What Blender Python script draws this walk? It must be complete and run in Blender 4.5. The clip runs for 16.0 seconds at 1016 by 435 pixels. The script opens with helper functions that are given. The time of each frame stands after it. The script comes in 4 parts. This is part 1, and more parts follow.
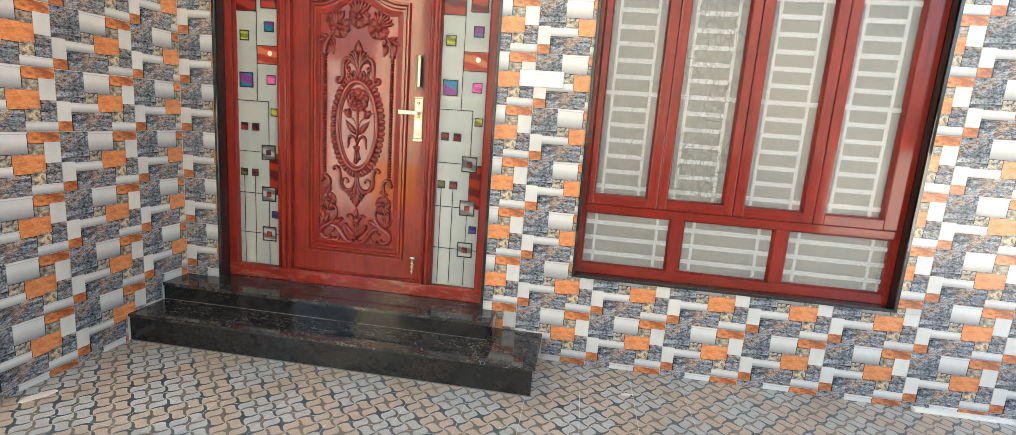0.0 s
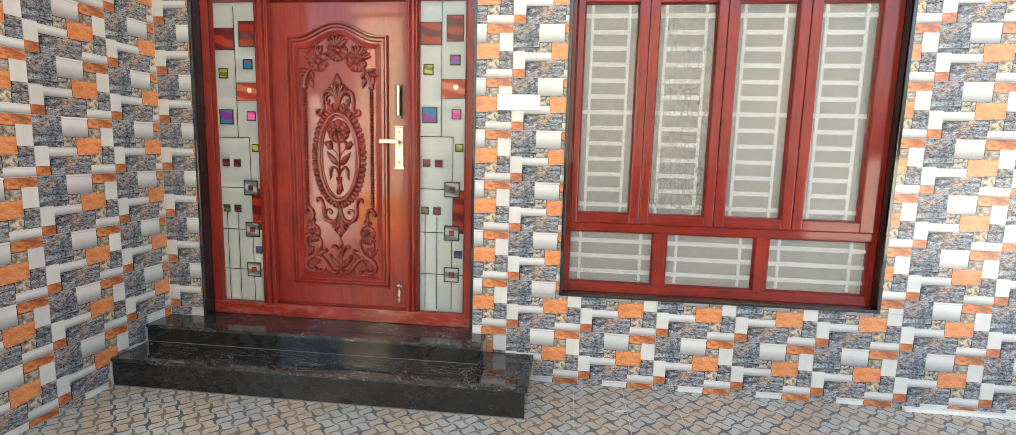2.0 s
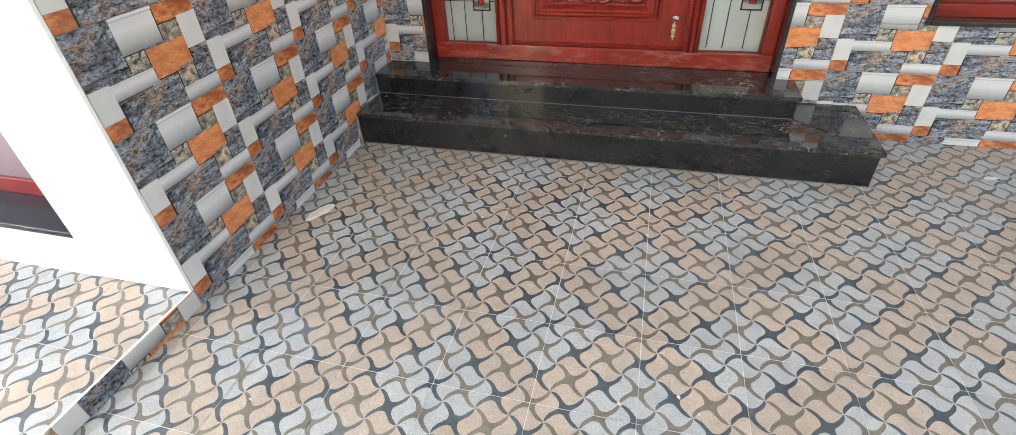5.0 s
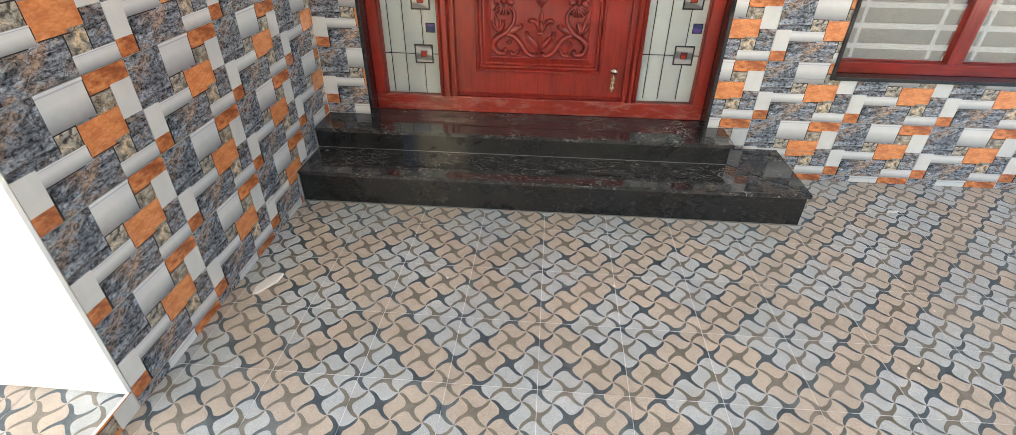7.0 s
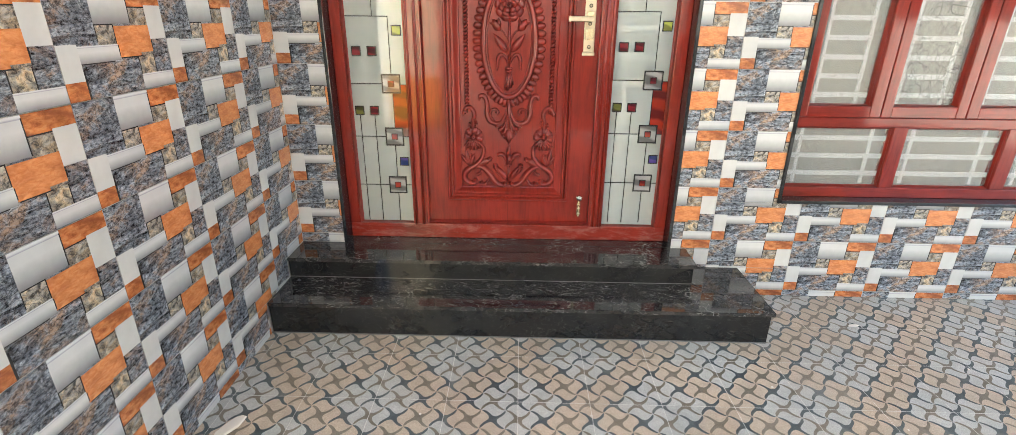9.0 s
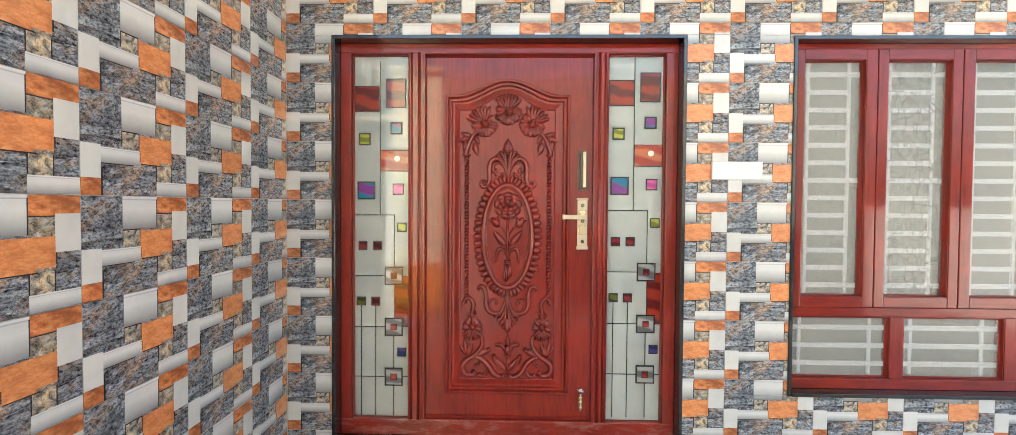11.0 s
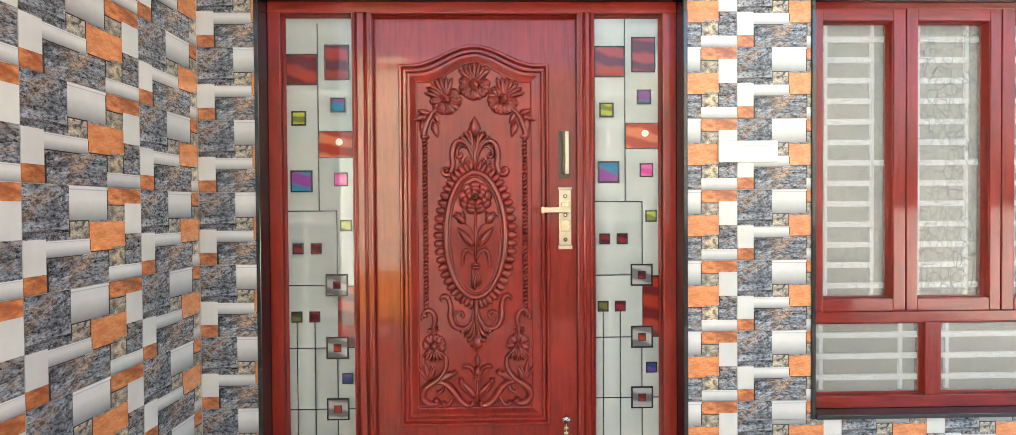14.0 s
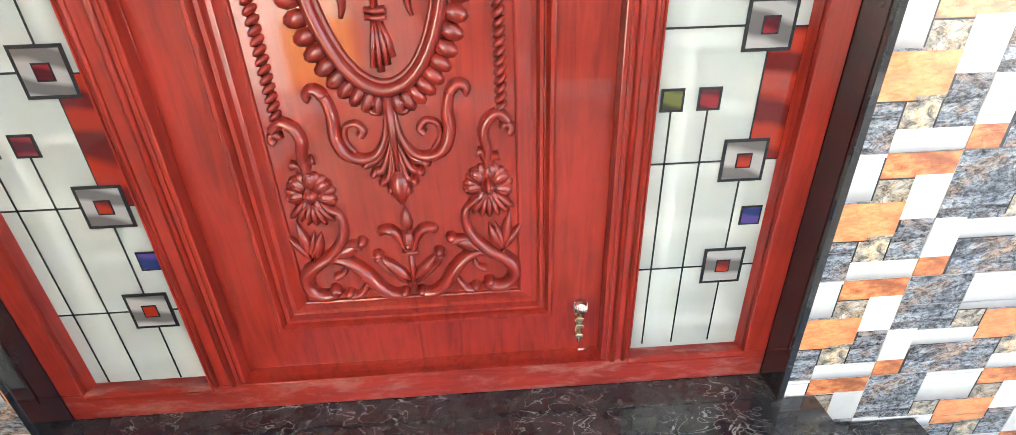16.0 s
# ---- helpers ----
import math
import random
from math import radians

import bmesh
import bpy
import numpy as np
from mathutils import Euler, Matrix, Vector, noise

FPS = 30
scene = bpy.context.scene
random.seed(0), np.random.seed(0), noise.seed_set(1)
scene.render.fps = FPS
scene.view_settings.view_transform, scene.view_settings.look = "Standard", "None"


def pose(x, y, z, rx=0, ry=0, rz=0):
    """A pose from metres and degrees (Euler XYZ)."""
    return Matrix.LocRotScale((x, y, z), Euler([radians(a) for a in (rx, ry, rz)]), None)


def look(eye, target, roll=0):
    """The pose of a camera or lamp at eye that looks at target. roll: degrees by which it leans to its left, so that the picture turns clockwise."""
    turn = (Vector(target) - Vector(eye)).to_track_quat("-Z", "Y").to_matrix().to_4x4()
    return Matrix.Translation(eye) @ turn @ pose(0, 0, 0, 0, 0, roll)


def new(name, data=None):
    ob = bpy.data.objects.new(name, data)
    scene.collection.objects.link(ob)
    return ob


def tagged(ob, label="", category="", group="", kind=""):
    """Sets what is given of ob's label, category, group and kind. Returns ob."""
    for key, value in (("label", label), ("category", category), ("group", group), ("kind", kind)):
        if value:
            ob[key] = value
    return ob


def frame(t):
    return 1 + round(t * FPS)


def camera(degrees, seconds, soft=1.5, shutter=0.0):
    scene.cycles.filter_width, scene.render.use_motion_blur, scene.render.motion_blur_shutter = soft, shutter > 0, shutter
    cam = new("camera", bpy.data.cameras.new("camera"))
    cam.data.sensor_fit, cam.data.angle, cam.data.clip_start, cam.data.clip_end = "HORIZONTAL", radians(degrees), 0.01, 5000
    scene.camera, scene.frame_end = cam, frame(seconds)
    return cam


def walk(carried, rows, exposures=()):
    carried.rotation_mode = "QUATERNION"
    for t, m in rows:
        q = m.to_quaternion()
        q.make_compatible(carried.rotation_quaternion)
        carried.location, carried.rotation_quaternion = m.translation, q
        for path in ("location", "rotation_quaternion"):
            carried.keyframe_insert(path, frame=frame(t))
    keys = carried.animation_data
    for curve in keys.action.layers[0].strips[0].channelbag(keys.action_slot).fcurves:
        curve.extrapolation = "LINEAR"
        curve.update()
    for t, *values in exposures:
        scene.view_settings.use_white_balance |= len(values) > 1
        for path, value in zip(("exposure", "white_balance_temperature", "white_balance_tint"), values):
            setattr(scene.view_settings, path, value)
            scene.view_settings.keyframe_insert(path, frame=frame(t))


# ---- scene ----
cam = camera(89.0, 16.0, soft=0.7)
PATH = [
    (0, (2.562, -3.036, 1.447), (2.301, -1.087, 1.082), 4.2),
    (0.5, (2.613, -3.08, 1.472), (2.502, -1.102, 1.201), 3.3),
    (1, (2.613, -3.048, 1.458), (2.554, -1.062, 1.225), 2.2),
    (1.5, (2.579, -3.038, 1.406), (2.47, -1.055, 1.171), 1.3),
    (2, (2.592, -3.058, 1.429), (2.368, -1.088, 1.165), 1.4),
    (2.5, (2.608, -3.077, 1.408), (2.268, -1.145, 1.021), 1.7),
    (3, (2.47, -2.958, 1.292), (1.98, -1.182, 0.514), -1.0),
    (3.5, (2.22, -2.753, 1.229), (1.801, -1.107, 0.173), -1.4),
    (4, (1.971, -2.735, 1.258), (1.619, -1.155, 0.084), -1.4),
    (4.5, (1.642, -2.744, 1.282), (1.249, -1.181, 0.098), -2.6),
    (4.7, (1.539, -2.695, 1.283), (1.08, -1.153, 0.095), -3.2),
    (6.8, (1.192, -2.613, 1.36), (1.037, -0.958, 0.248), 0.5),
    (7, (1.195, -2.611, 1.371), (1.066, -0.945, 0.272), 0.6),
    (7.5, (1.192, -2.603, 1.385), (1.099, -0.902, 0.336), 0.8),
    (8, (1.19, -2.606, 1.405), (1.116, -0.849, 0.451), 0.6),
    (8.5, (1.203, -2.613, 1.44), (1.152, -0.801, 0.594), 0.4),
    (8.7, (1.196, -2.612, 1.454), (1.159, -0.781, 0.651), 0.6),
    (10.8, (1.228, -2.637, 1.513), (1.164, -0.641, 1.392), 0.4),
    (11, (1.21, -2.638, 1.52), (1.159, -0.639, 1.469), 0.4),
    (11.5, (1.233, -2.647, 1.526), (1.21, -0.65, 1.637), 0.7),
    (12, (1.233, -2.647, 1.537), (1.262, -0.663, 1.787), 0.8),
    (12.5, (1.224, -2.626, 1.536), (1.281, -0.657, 1.883), 0.8),
    (13, (1.205, -2.571, 1.527), (1.286, -0.602, 1.874), 0.4),
    (13.5, (1.194, -2.445, 1.495), (1.276, -0.455, 1.675), -0.1),
    (14, (1.234, -2.167, 1.455), (1.276, -0.168, 1.428), -0.4),
    (14.5, (1.241, -1.852, 1.426), (1.281, 0.133, 1.19), -0.3),
    (15, (1.216, -1.49, 1.358), (1.301, 0.422, 0.778), -1.1),
    (15.5, (1.259, -1.164, 1.283), (1.358, 0.636, 0.416), -1.8),
    (16, (1.316, -0.89, 1.323), (1.4, 0.868, 0.373), -1.8),
]
# exposure in stops and white balance over time
EXPOSURES = [(0, 3.11, 6750, 2), (1.0, 2.96, 6800, 2), (2.0, 3.14, 6700, 2), (3.0, 3.22, 6150, -4), (4.0, 3.1, 6320, 2), (7, 3.08, 6690, 2), (8, 3.25, 6740, 2), (11, 3.05, 6560, 2), (12, 2.79, 6410, 2), (13, 2.79, 6360, 2), (14, 3.23, 6560, 2), (15, 3.52, 6460, 2), (16, 3.95, 6350, 2)]
walk(cam, [(t, look(eye, target, roll)) for t, eye, target, roll in PATH], EXPOSURES)

# ---- world, sun, lights, exposure ----
SUN_EL, SUN_AZ = 50.0, -25.0
world = bpy.data.worlds.new("world")
scene.world = world
world.use_nodes = True
_wn = world.node_tree.nodes
_sky = _wn.new("ShaderNodeTexSky")
_sky.sky_type, _sky.sun_disc = "NISHITA", False
_sky.sun_elevation, _sky.sun_rotation = radians(SUN_EL), radians(SUN_AZ)
_sky.air_density, _sky.dust_density, _sky.ozone_density = 1.0, 8.0, 0.5
_bg = _wn["Background"]
_bg.inputs["Strength"].default_value = 0.15
world.node_tree.links.new(_sky.outputs["Color"], _bg.inputs["Color"])

_sd = bpy.data.lights.new("sun", "SUN")
_sd.energy, _sd.angle, _sd.color = 4.0, radians(1), (1.0, 0.95, 0.88)
sun = new("sun", _sd)
_sv = Vector((math.sin(radians(SUN_AZ)) * math.cos(radians(SUN_EL)), math.cos(radians(SUN_AZ)) * math.cos(radians(SUN_EL)), math.sin(radians(SUN_EL))))
sun.matrix_world = look(_sv * 30, (0, 0, 0))


# ---- materials ----
def material(name, color=(0.8, 0.8, 0.8), rough=0.5, metal=0.0, coat=0.0, spec=0.5):
    m = bpy.data.materials.new(name)
    m.use_nodes = True
    b = m.node_tree.nodes["Principled BSDF"]
    b.inputs["Base Color"].default_value = (*color, 1)
    b.inputs["Roughness"].default_value = rough
    b.inputs["Metallic"].default_value = metal
    b.inputs["Coat Weight"].default_value = coat
    b.inputs["Coat Roughness"].default_value = 0.06
    b.inputs["Specular IOR Level"].default_value = spec
    return m


class Nodes:
    """Short hands for one material's node tree."""

    def __init__(self, m):
        self.m, self.t = m, m.node_tree
        self.b = self.t.nodes["Principled BSDF"]

    def add(self, kind, **values):
        n = self.t.nodes.new("ShaderNode" + kind)
        for key, value in values.items():
            n.inputs[key.replace("_", " ")].default_value = value
        return n

    def link(self, a, b):
        self.t.links.new(a, b)

    def coords(self, which="Object", scale=(1, 1, 1), rot=(0, 0, 0), shift=None):
        c, mp = self.add("TexCoord"), self.add("Mapping")
        mp.inputs["Scale"].default_value, mp.inputs["Rotation"].default_value = scale, rot
        self.link(c.outputs[which], mp.inputs["Vector"])
        if shift is not None:
            self.link(shift, mp.inputs["Location"])
        return mp.outputs["Vector"]

    def noise(self, vec, scale, detail=4, rough=0.55, distortion=0.0):
        n = self.add("TexNoise", Scale=scale, Detail=detail, Roughness=rough, Distortion=distortion)
        self.link(vec, n.inputs["Vector"])
        return n.outputs["Fac"]

    def voronoi(self, vec, scale, feature="F1", out="Distance"):
        n = self.add("TexVoronoi", Scale=scale)
        n.feature = feature
        self.link(vec, n.inputs["Vector"])
        return n.outputs[out]

    def ramp(self, fac, *stops):
        n = self.add("ValToRGB")
        e = n.color_ramp.elements
        while len(e) < len(stops):
            e.new(0.5)
        for el, (pos, col) in zip(e, stops):
            el.position, el.color = pos, (*col, 1)
        self.link(fac, n.inputs["Fac"])
        return n.outputs["Color"]

    def mix(self, fac, a, b, mode="MIX"):
        n = self.add("Mix")
        n.data_type, n.blend_type = "RGBA", mode
        for key, value in ((0, fac), (6, a), (7, b)):
            if isinstance(value, (int, float)):
                n.inputs[key].default_value = value
            elif isinstance(value, tuple):
                n.inputs[key].default_value = (*value, 1)
            else:
                self.link(value, n.inputs[key])
        return n.outputs[2]

    def color(self, out):
        self.link(out, self.b.inputs["Base Color"])

    def rough(self, fac, lo, hi):
        n = self.add("MapRange", To_Min=lo, To_Max=hi)
        self.link(fac, n.inputs["Value"])
        self.link(n.outputs["Result"], self.b.inputs["Roughness"])

    def bump(self, height, strength=0.3, distance=0.002):
        n = self.add("Bump", Strength=strength, Distance=distance)
        self.link(height, n.inputs["Height"])
        self.link(n.outputs["Normal"], self.b.inputs["Normal"])

    def random(self):
        return self.add("ObjectInfo").outputs["Random"]


def varied(n, col, amount=0.08):
    """Slight lightness change from piece to piece."""
    mr = n.add("MapRange", To_Min=1 - amount, To_Max=1 + amount)
    n.link(n.random(), mr.inputs["Value"])
    hsv = n.add("HueSaturation")
    n.link(mr.outputs["Result"], hsv.inputs["Value"])
    n.link(col, hsv.inputs["Color"])
    return hsv.outputs["Color"]


def make_slate():
    """Printed blue-grey slate: layered clefts, pale veins and rust-brown patches."""
    m = material("slate_print", rough=0.24, coat=0.45)
    n = Nodes(m)
    v = n.coords("Object", scale=(1, 1, 1.7), rot=(0, 0.5, 0))
    big = n.noise(v, 6.5, 9, 0.64, 0.7)
    mid = n.noise(n.coords("Object", scale=(0.8, 1, 2.6), rot=(0, 0.62, 0)), 15, 9, 0.70, 1.3)
    fine = n.noise(v, 75, 5, 0.7, 0.6)
    c = n.ramp(big, (0.30, (0.050, 0.060, 0.074)), (0.43, (0.145, 0.164, 0.190)), (0.50, (0.235, 0.256, 0.280)), (0.57, (0.150, 0.170, 0.195)), (0.70, (0.36, 0.372, 0.39)))
    c = n.mix(1.0, c, n.ramp(mid, (0.40, (0.05, 0.05, 0.06)), (0.5, (0.52, 0.52, 0.53)), (0.60, (0.95, 0.95, 0.96))), "OVERLAY")
    rust = n.ramp(n.noise(v, 8, 6, 0.66, 1.2), (0.49, (0, 0, 0)), (0.60, (0.85, 0.85, 0.85)))
    c = n.mix(n.mix(1.0, rust, n.ramp(mid, (0.42, (0.25, 0.25, 0.25)), (0.55, (1, 1, 1))), "MULTIPLY"), c, (0.34, 0.195, 0.10))
    vein = n.ramp(n.noise(n.coords("Object", scale=(1, 1, 0.8), rot=(0, -0.5, 0)), 7, 6, 0.6, 1.4), (0.485, (0, 0, 0)), (0.5, (0.55, 0.55, 0.55)), (0.512, (0, 0, 0)))
    c = n.mix(vein, c, (0.44, 0.45, 0.46))
    cleft = n.ramp(n.noise(n.coords("Object", scale=(1, 1, 2.2), rot=(0, 0.7, 0)), 9, 7, 0.6, 1.5), (0.462, (0, 0, 0)), (0.497, (0.92, 0.92, 0.92)), (0.507, (0, 0, 0)))
    c = n.mix(cleft, c, (0.022, 0.024, 0.030))
    ridge = n.ramp(n.noise(n.coords("Object", scale=(1, 1, 2.8), rot=(0, 0.45, 0)), 17, 6, 0.62, 1.3), (0.462, (0, 0, 0)), (0.492, (0.55, 0.55, 0.55)), (0.505, (0, 0, 0)))
    c = n.mix(ridge, c, (0.030, 0.032, 0.038))
    c = n.mix(0.6, c, n.ramp(fine, (0.36, (0.10, 0.10, 0.11)), (0.62, (0.90, 0.90, 0.92))), "OVERLAY")
    n.color(varied(n, c, 0.05))
    n.bump(mid, 1.0, 0.016)
    n.rough(fine, 0.18, 0.38)
    return m


def make_pebble():
    """Printed rubble: warm beige and grey rock, cracked and pitted."""
    m = material("pebble_print", rough=0.28, coat=0.4)
    n = Nodes(m)
    v = n.coords("Object", scale=(1, 1, 1.2), rot=(0, 0.3, 0))
    big = n.noise(v, 15, 6, 0.62, 0.8)
    mid = n.noise(v, 42, 6, 0.68, 1.0)
    c = n.ramp(big, (0.30, (0.10, 0.085, 0.07)), (0.42, (0.30, 0.225, 0.145)), (0.52, (0.27, 0.255, 0.235)), (0.60, (0.46, 0.375, 0.26)), (0.72, (0.38, 0.25, 0.14)))
    c = n.mix(1.0, c, n.ramp(mid, (0.40, (0.06, 0.06, 0.06)), (0.5, (0.47, 0.47, 0.46)), (0.62, (0.80, 0.79, 0.77))), "OVERLAY")
    cleft = n.ramp(n.noise(v, 18, 5, 0.6, 1.6), (0.475, (0, 0, 0)), (0.497, (0.85, 0.85, 0.85)), (0.51, (0, 0, 0)))
    c = n.mix(cleft, c, (0.05, 0.042, 0.036))
    n.color(varied(n, c, 0.05))
    n.bump(mid, 0.9, 0.005)
    return m


def make_orange(name, dark):
    m = material(name, rough=0.25, coat=0.6)
    n = Nodes(m)
    v = n.coords("Object", scale=(1, 1, 2.2), rot=(0, 0.25, 0))
    g = n.noise(v, 38, 6, 0.65, 0.8)
    big = n.noise(v, 12, 3, 0.5, 0.4)
    if dark:
        c = n.ramp(g, (0.3, (0.28, 0.075, 0.025)), (0.5, (0.50, 0.165, 0.055)), (0.72, (0.64, 0.27, 0.11)))
    else:
        c = n.ramp(g, (0.3, (0.48, 0.150, 0.048)), (0.5, (0.61, 0.218, 0.080)), (0.72, (0.70, 0.295, 0.125)))
    c = n.mix(0.5, c, n.ramp(big, (0.35, (0.2, 0.2, 0.2)), (0.65, (0.8, 0.8, 0.8))), "OVERLAY")
    if dark:
        uv = n.coords("UV")
        w = n.add("TexWave", Scale=0.45, Distortion=1.5)
        w.bands_direction = "DIAGONAL"
        n.link(uv, w.inputs["Vector"])
        c = n.mix(n.ramp(w.outputs["Fac"], (0.0, (0.7, 0.7, 0.7)), (0.25, (0, 0, 0))), c, (0.24, 0.06, 0.025))
    n.color(varied(n, c))
    n.bump(g, 0.7, 0.004)
    return m


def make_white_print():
    """Cushion print, its shading drawn in: pale along the top, greyer to the lower edge, a thin dark line on top."""
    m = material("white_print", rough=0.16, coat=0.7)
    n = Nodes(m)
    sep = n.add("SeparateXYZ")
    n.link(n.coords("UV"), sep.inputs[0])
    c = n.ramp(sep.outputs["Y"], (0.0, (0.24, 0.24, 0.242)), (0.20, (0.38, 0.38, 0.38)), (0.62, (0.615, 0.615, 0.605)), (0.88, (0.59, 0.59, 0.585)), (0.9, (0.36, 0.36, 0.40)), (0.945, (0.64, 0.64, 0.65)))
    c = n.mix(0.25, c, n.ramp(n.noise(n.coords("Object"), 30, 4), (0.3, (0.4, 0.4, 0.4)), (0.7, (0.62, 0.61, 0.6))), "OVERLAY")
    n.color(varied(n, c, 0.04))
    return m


def make_plain_white():
    m = material("ivory_print", rough=0.16, coat=0.7)
    n = Nodes(m)
    n.color(varied(n, n.ramp(n.noise(n.coords("Object"), 18, 4), (0.3, (0.56, 0.553, 0.532)), (0.7, (0.615, 0.608, 0.588))), 0.04))
    return m


def make_granite(name, dust):
    m = material(name, rough=0.06, coat=0.0, spec=0.8 if dust else 0.45)
    n = Nodes(m)
    v = n.coords("Object")
    vein = n.noise(n.coords("Object", scale=(0.7, 1.2, 1.2), rot=(0, 0, 0.4)), 15, 3, 0.5, 1.6)
    speck = n.noise(v, 140, 4, 0.7)
    cloud = n.noise(v, 7, 5, 0.65)
    c = n.ramp(cloud, (0.3, (0.010, 0.010, 0.011)), (0.7, (0.018, 0.0175, 0.0175)))
    if dust:
        c = n.mix(n.ramp(n.noise(v, 16, 6, 0.75), (0.42, (0.04, 0.04, 0.04)), (0.70, (0.5, 0.5, 0.5))), c, (0.095, 0.084, 0.081))
    fleck = n.ramp(n.voronoi(n.coords("Object", scale=(1, 1.6, 1.6), rot=(0, 0, 0.6)), 85), (0.0, (1, 1, 1)), (0.16, (0, 0, 0)))
    c = n.mix(n.mix(1.0, fleck, n.ramp(n.noise(v, 30, 2), (0.5, (0, 0, 0)), (0.66, (0.6, 0.6, 0.6))), "MULTIPLY"), c, (0.11, 0.105, 0.10))
    line = n.ramp(vein, (0.484, (0, 0, 0)), (0.5, (1, 1, 1)), (0.516, (0, 0, 0)))
    patch = n.ramp(n.noise(v, 4.5, 4, 0.7), (0.42, (0, 0, 0)), (0.60, (1, 1, 1)))
    c = n.mix(n.mix(1.0, line, patch, "MULTIPLY"), c, (0.25, 0.24, 0.23) if dust else (0.05, 0.048, 0.046))
    c = n.mix(n.ramp(speck, (0.64, (0, 0, 0)), (0.76, (0.3, 0.3, 0.3))), c, (0.09, 0.085, 0.08))
    n.color(c)
    n.rough(n.noise(v, 6, 4), 0.02, 0.09)
    return m


def make_wood(name, base, axis, dust=0.0):
    """Red lacquered hardwood; grain along one axis (0: x, 2: z)."""
    m = material(name, rough=0.4, coat=0.75, spec=0.12)
    m.node_tree.nodes["Principled BSDF"].inputs["Coat Roughness"].default_value = 0.07
    n = Nodes(m)
    s = [9.0, 9.0, 9.0]
    s[axis] = 0.7
    v = n.coords("Object", scale=tuple(s))
    g = n.noise(v, 5, 6, 0.65, 1.0)
    fine = n.noise(v, 26, 4, 0.7)
    wear = n.noise(n.coords("Object"), 4.5, 4, 0.6)
    dark = tuple(0.66 * k for k in base)
    lite = tuple(min(1, 1.14 * k) for k in base)
    c = n.ramp(g, (0.3, dark), (0.52, base), (0.75, lite))
    c = n.mix(n.ramp(fine, (0.58, (0, 0, 0)), (0.8, (0.2, 0.2, 0.2))), c, tuple(0.4 * k for k in base))
    c = n.mix(0.35, c, n.ramp(wear, (0.35, (0.3, 0.3, 0.3)), (0.65, (0.68, 0.68, 0.68))), "OVERLAY")
    if dust:
        d = n.noise(n.coords("Object", scale=(2, 6, 6)), 4, 6, 0.7, 0.3)
        c = n.mix(n.ramp(d, (0.48, (0, 0, 0)), (0.66, (dust, dust, dust))), c, (0.42, 0.27, 0.22))
    n.color(c)
    n.bump(fine, 0.06, 0.0006)
    n.rough(wear, 0.26, 0.46)
    return m


def make_floor_cell(name, lo, hi):
    m = material(name, rough=0.42)
    n = Nodes(m)
    v = n.coords("Object", shift=n.random())
    fine = n.noise(v, 260, 3, 0.7)
    big = n.noise(n.coords("Object", shift=n.random()), 14, 5, 0.65)
    c = n.ramp(big, (0.3, lo), (0.7, hi))
    c = n.mix(0.4, c, n.ramp(fine, (0.35, (0.25, 0.25, 0.25)), (0.65, (0.75, 0.75, 0.75))), "OVERLAY")
    dust = n.ramp(n.noise(n.coords("Object", shift=n.random()), 5, 6, 0.7), (0.5, (0, 0, 0)), (0.75, (0.35, 0.35, 0.35)))
    c = n.mix(dust, c, (0.42, 0.38, 0.33))
    n.color(varied(n, c, 0.06))
    n.rough(big, 0.24, 0.5)
    n.bump(fine, 0.25, 0.0008)
    return m


def make_plaster(name, col, scale=4.0, rough=0.85):
    m = material(name, rough=rough)
    n = Nodes(m)
    v = n.coords("Object")
    a = n.noise(v, scale, 6, 0.6)
    b = n.noise(v, scale * 30, 3, 0.6)
    c = n.ramp(a, (0.3, tuple(0.9 * k for k in col)), (0.7, col))
    n.color(c)
    n.bump(b, 0.2, 0.002)
    return m


SLATE, PEBBLE = make_slate(), make_pebble()
ORANGE, BRICK = make_orange("orange_print", False), make_orange("brick_print", True)
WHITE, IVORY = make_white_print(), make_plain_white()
PRINT_SHADOW = make_plaster("shadow_print", (0.035, 0.033, 0.033), 30, 0.25)
BISQUE = material("tile_edge", (0.62, 0.58, 0.53), 0.6)
GROUT = make_plaster("grout", (0.74, 0.73, 0.70), 12)
GRANITE, TREAD = make_granite("black_granite", False), make_granite("dusty_black_granite", True)
LINING = make_granite("granite_lining", False)
LINING.node_tree.nodes["Principled BSDF"].inputs["Specular IOR Level"].default_value = 0.9
JOINT = material("pale_joint", (0.15, 0.145, 0.14), 0.6)
WOOD_RED = (0.225, 0.018, 0.011)
WOOD_V = make_wood("red_wood_upright", WOOD_RED, 2)
WOOD_H = make_wood("red_wood_level", WOOD_RED, 0)
WOOD_SILL = make_wood("red_wood_dusty_sill", WOOD_RED, 0, 0.3)
WOOD_W = make_wood("red_wood_window", (0.205, 0.013, 0.007), 2)
WOOD_WH = make_wood("red_wood_window_level", (0.205, 0.013, 0.007), 0)
CARVED = make_wood("red_wood_carved", (0.20, 0.015, 0.009), 2)
CARVED.node_tree.nodes["Principled BSDF"].inputs["Coat Weight"].default_value = 1.0
CELL_PALE = make_floor_cell("floor_pale", (0.355, 0.362, 0.352), (0.44, 0.447, 0.437))
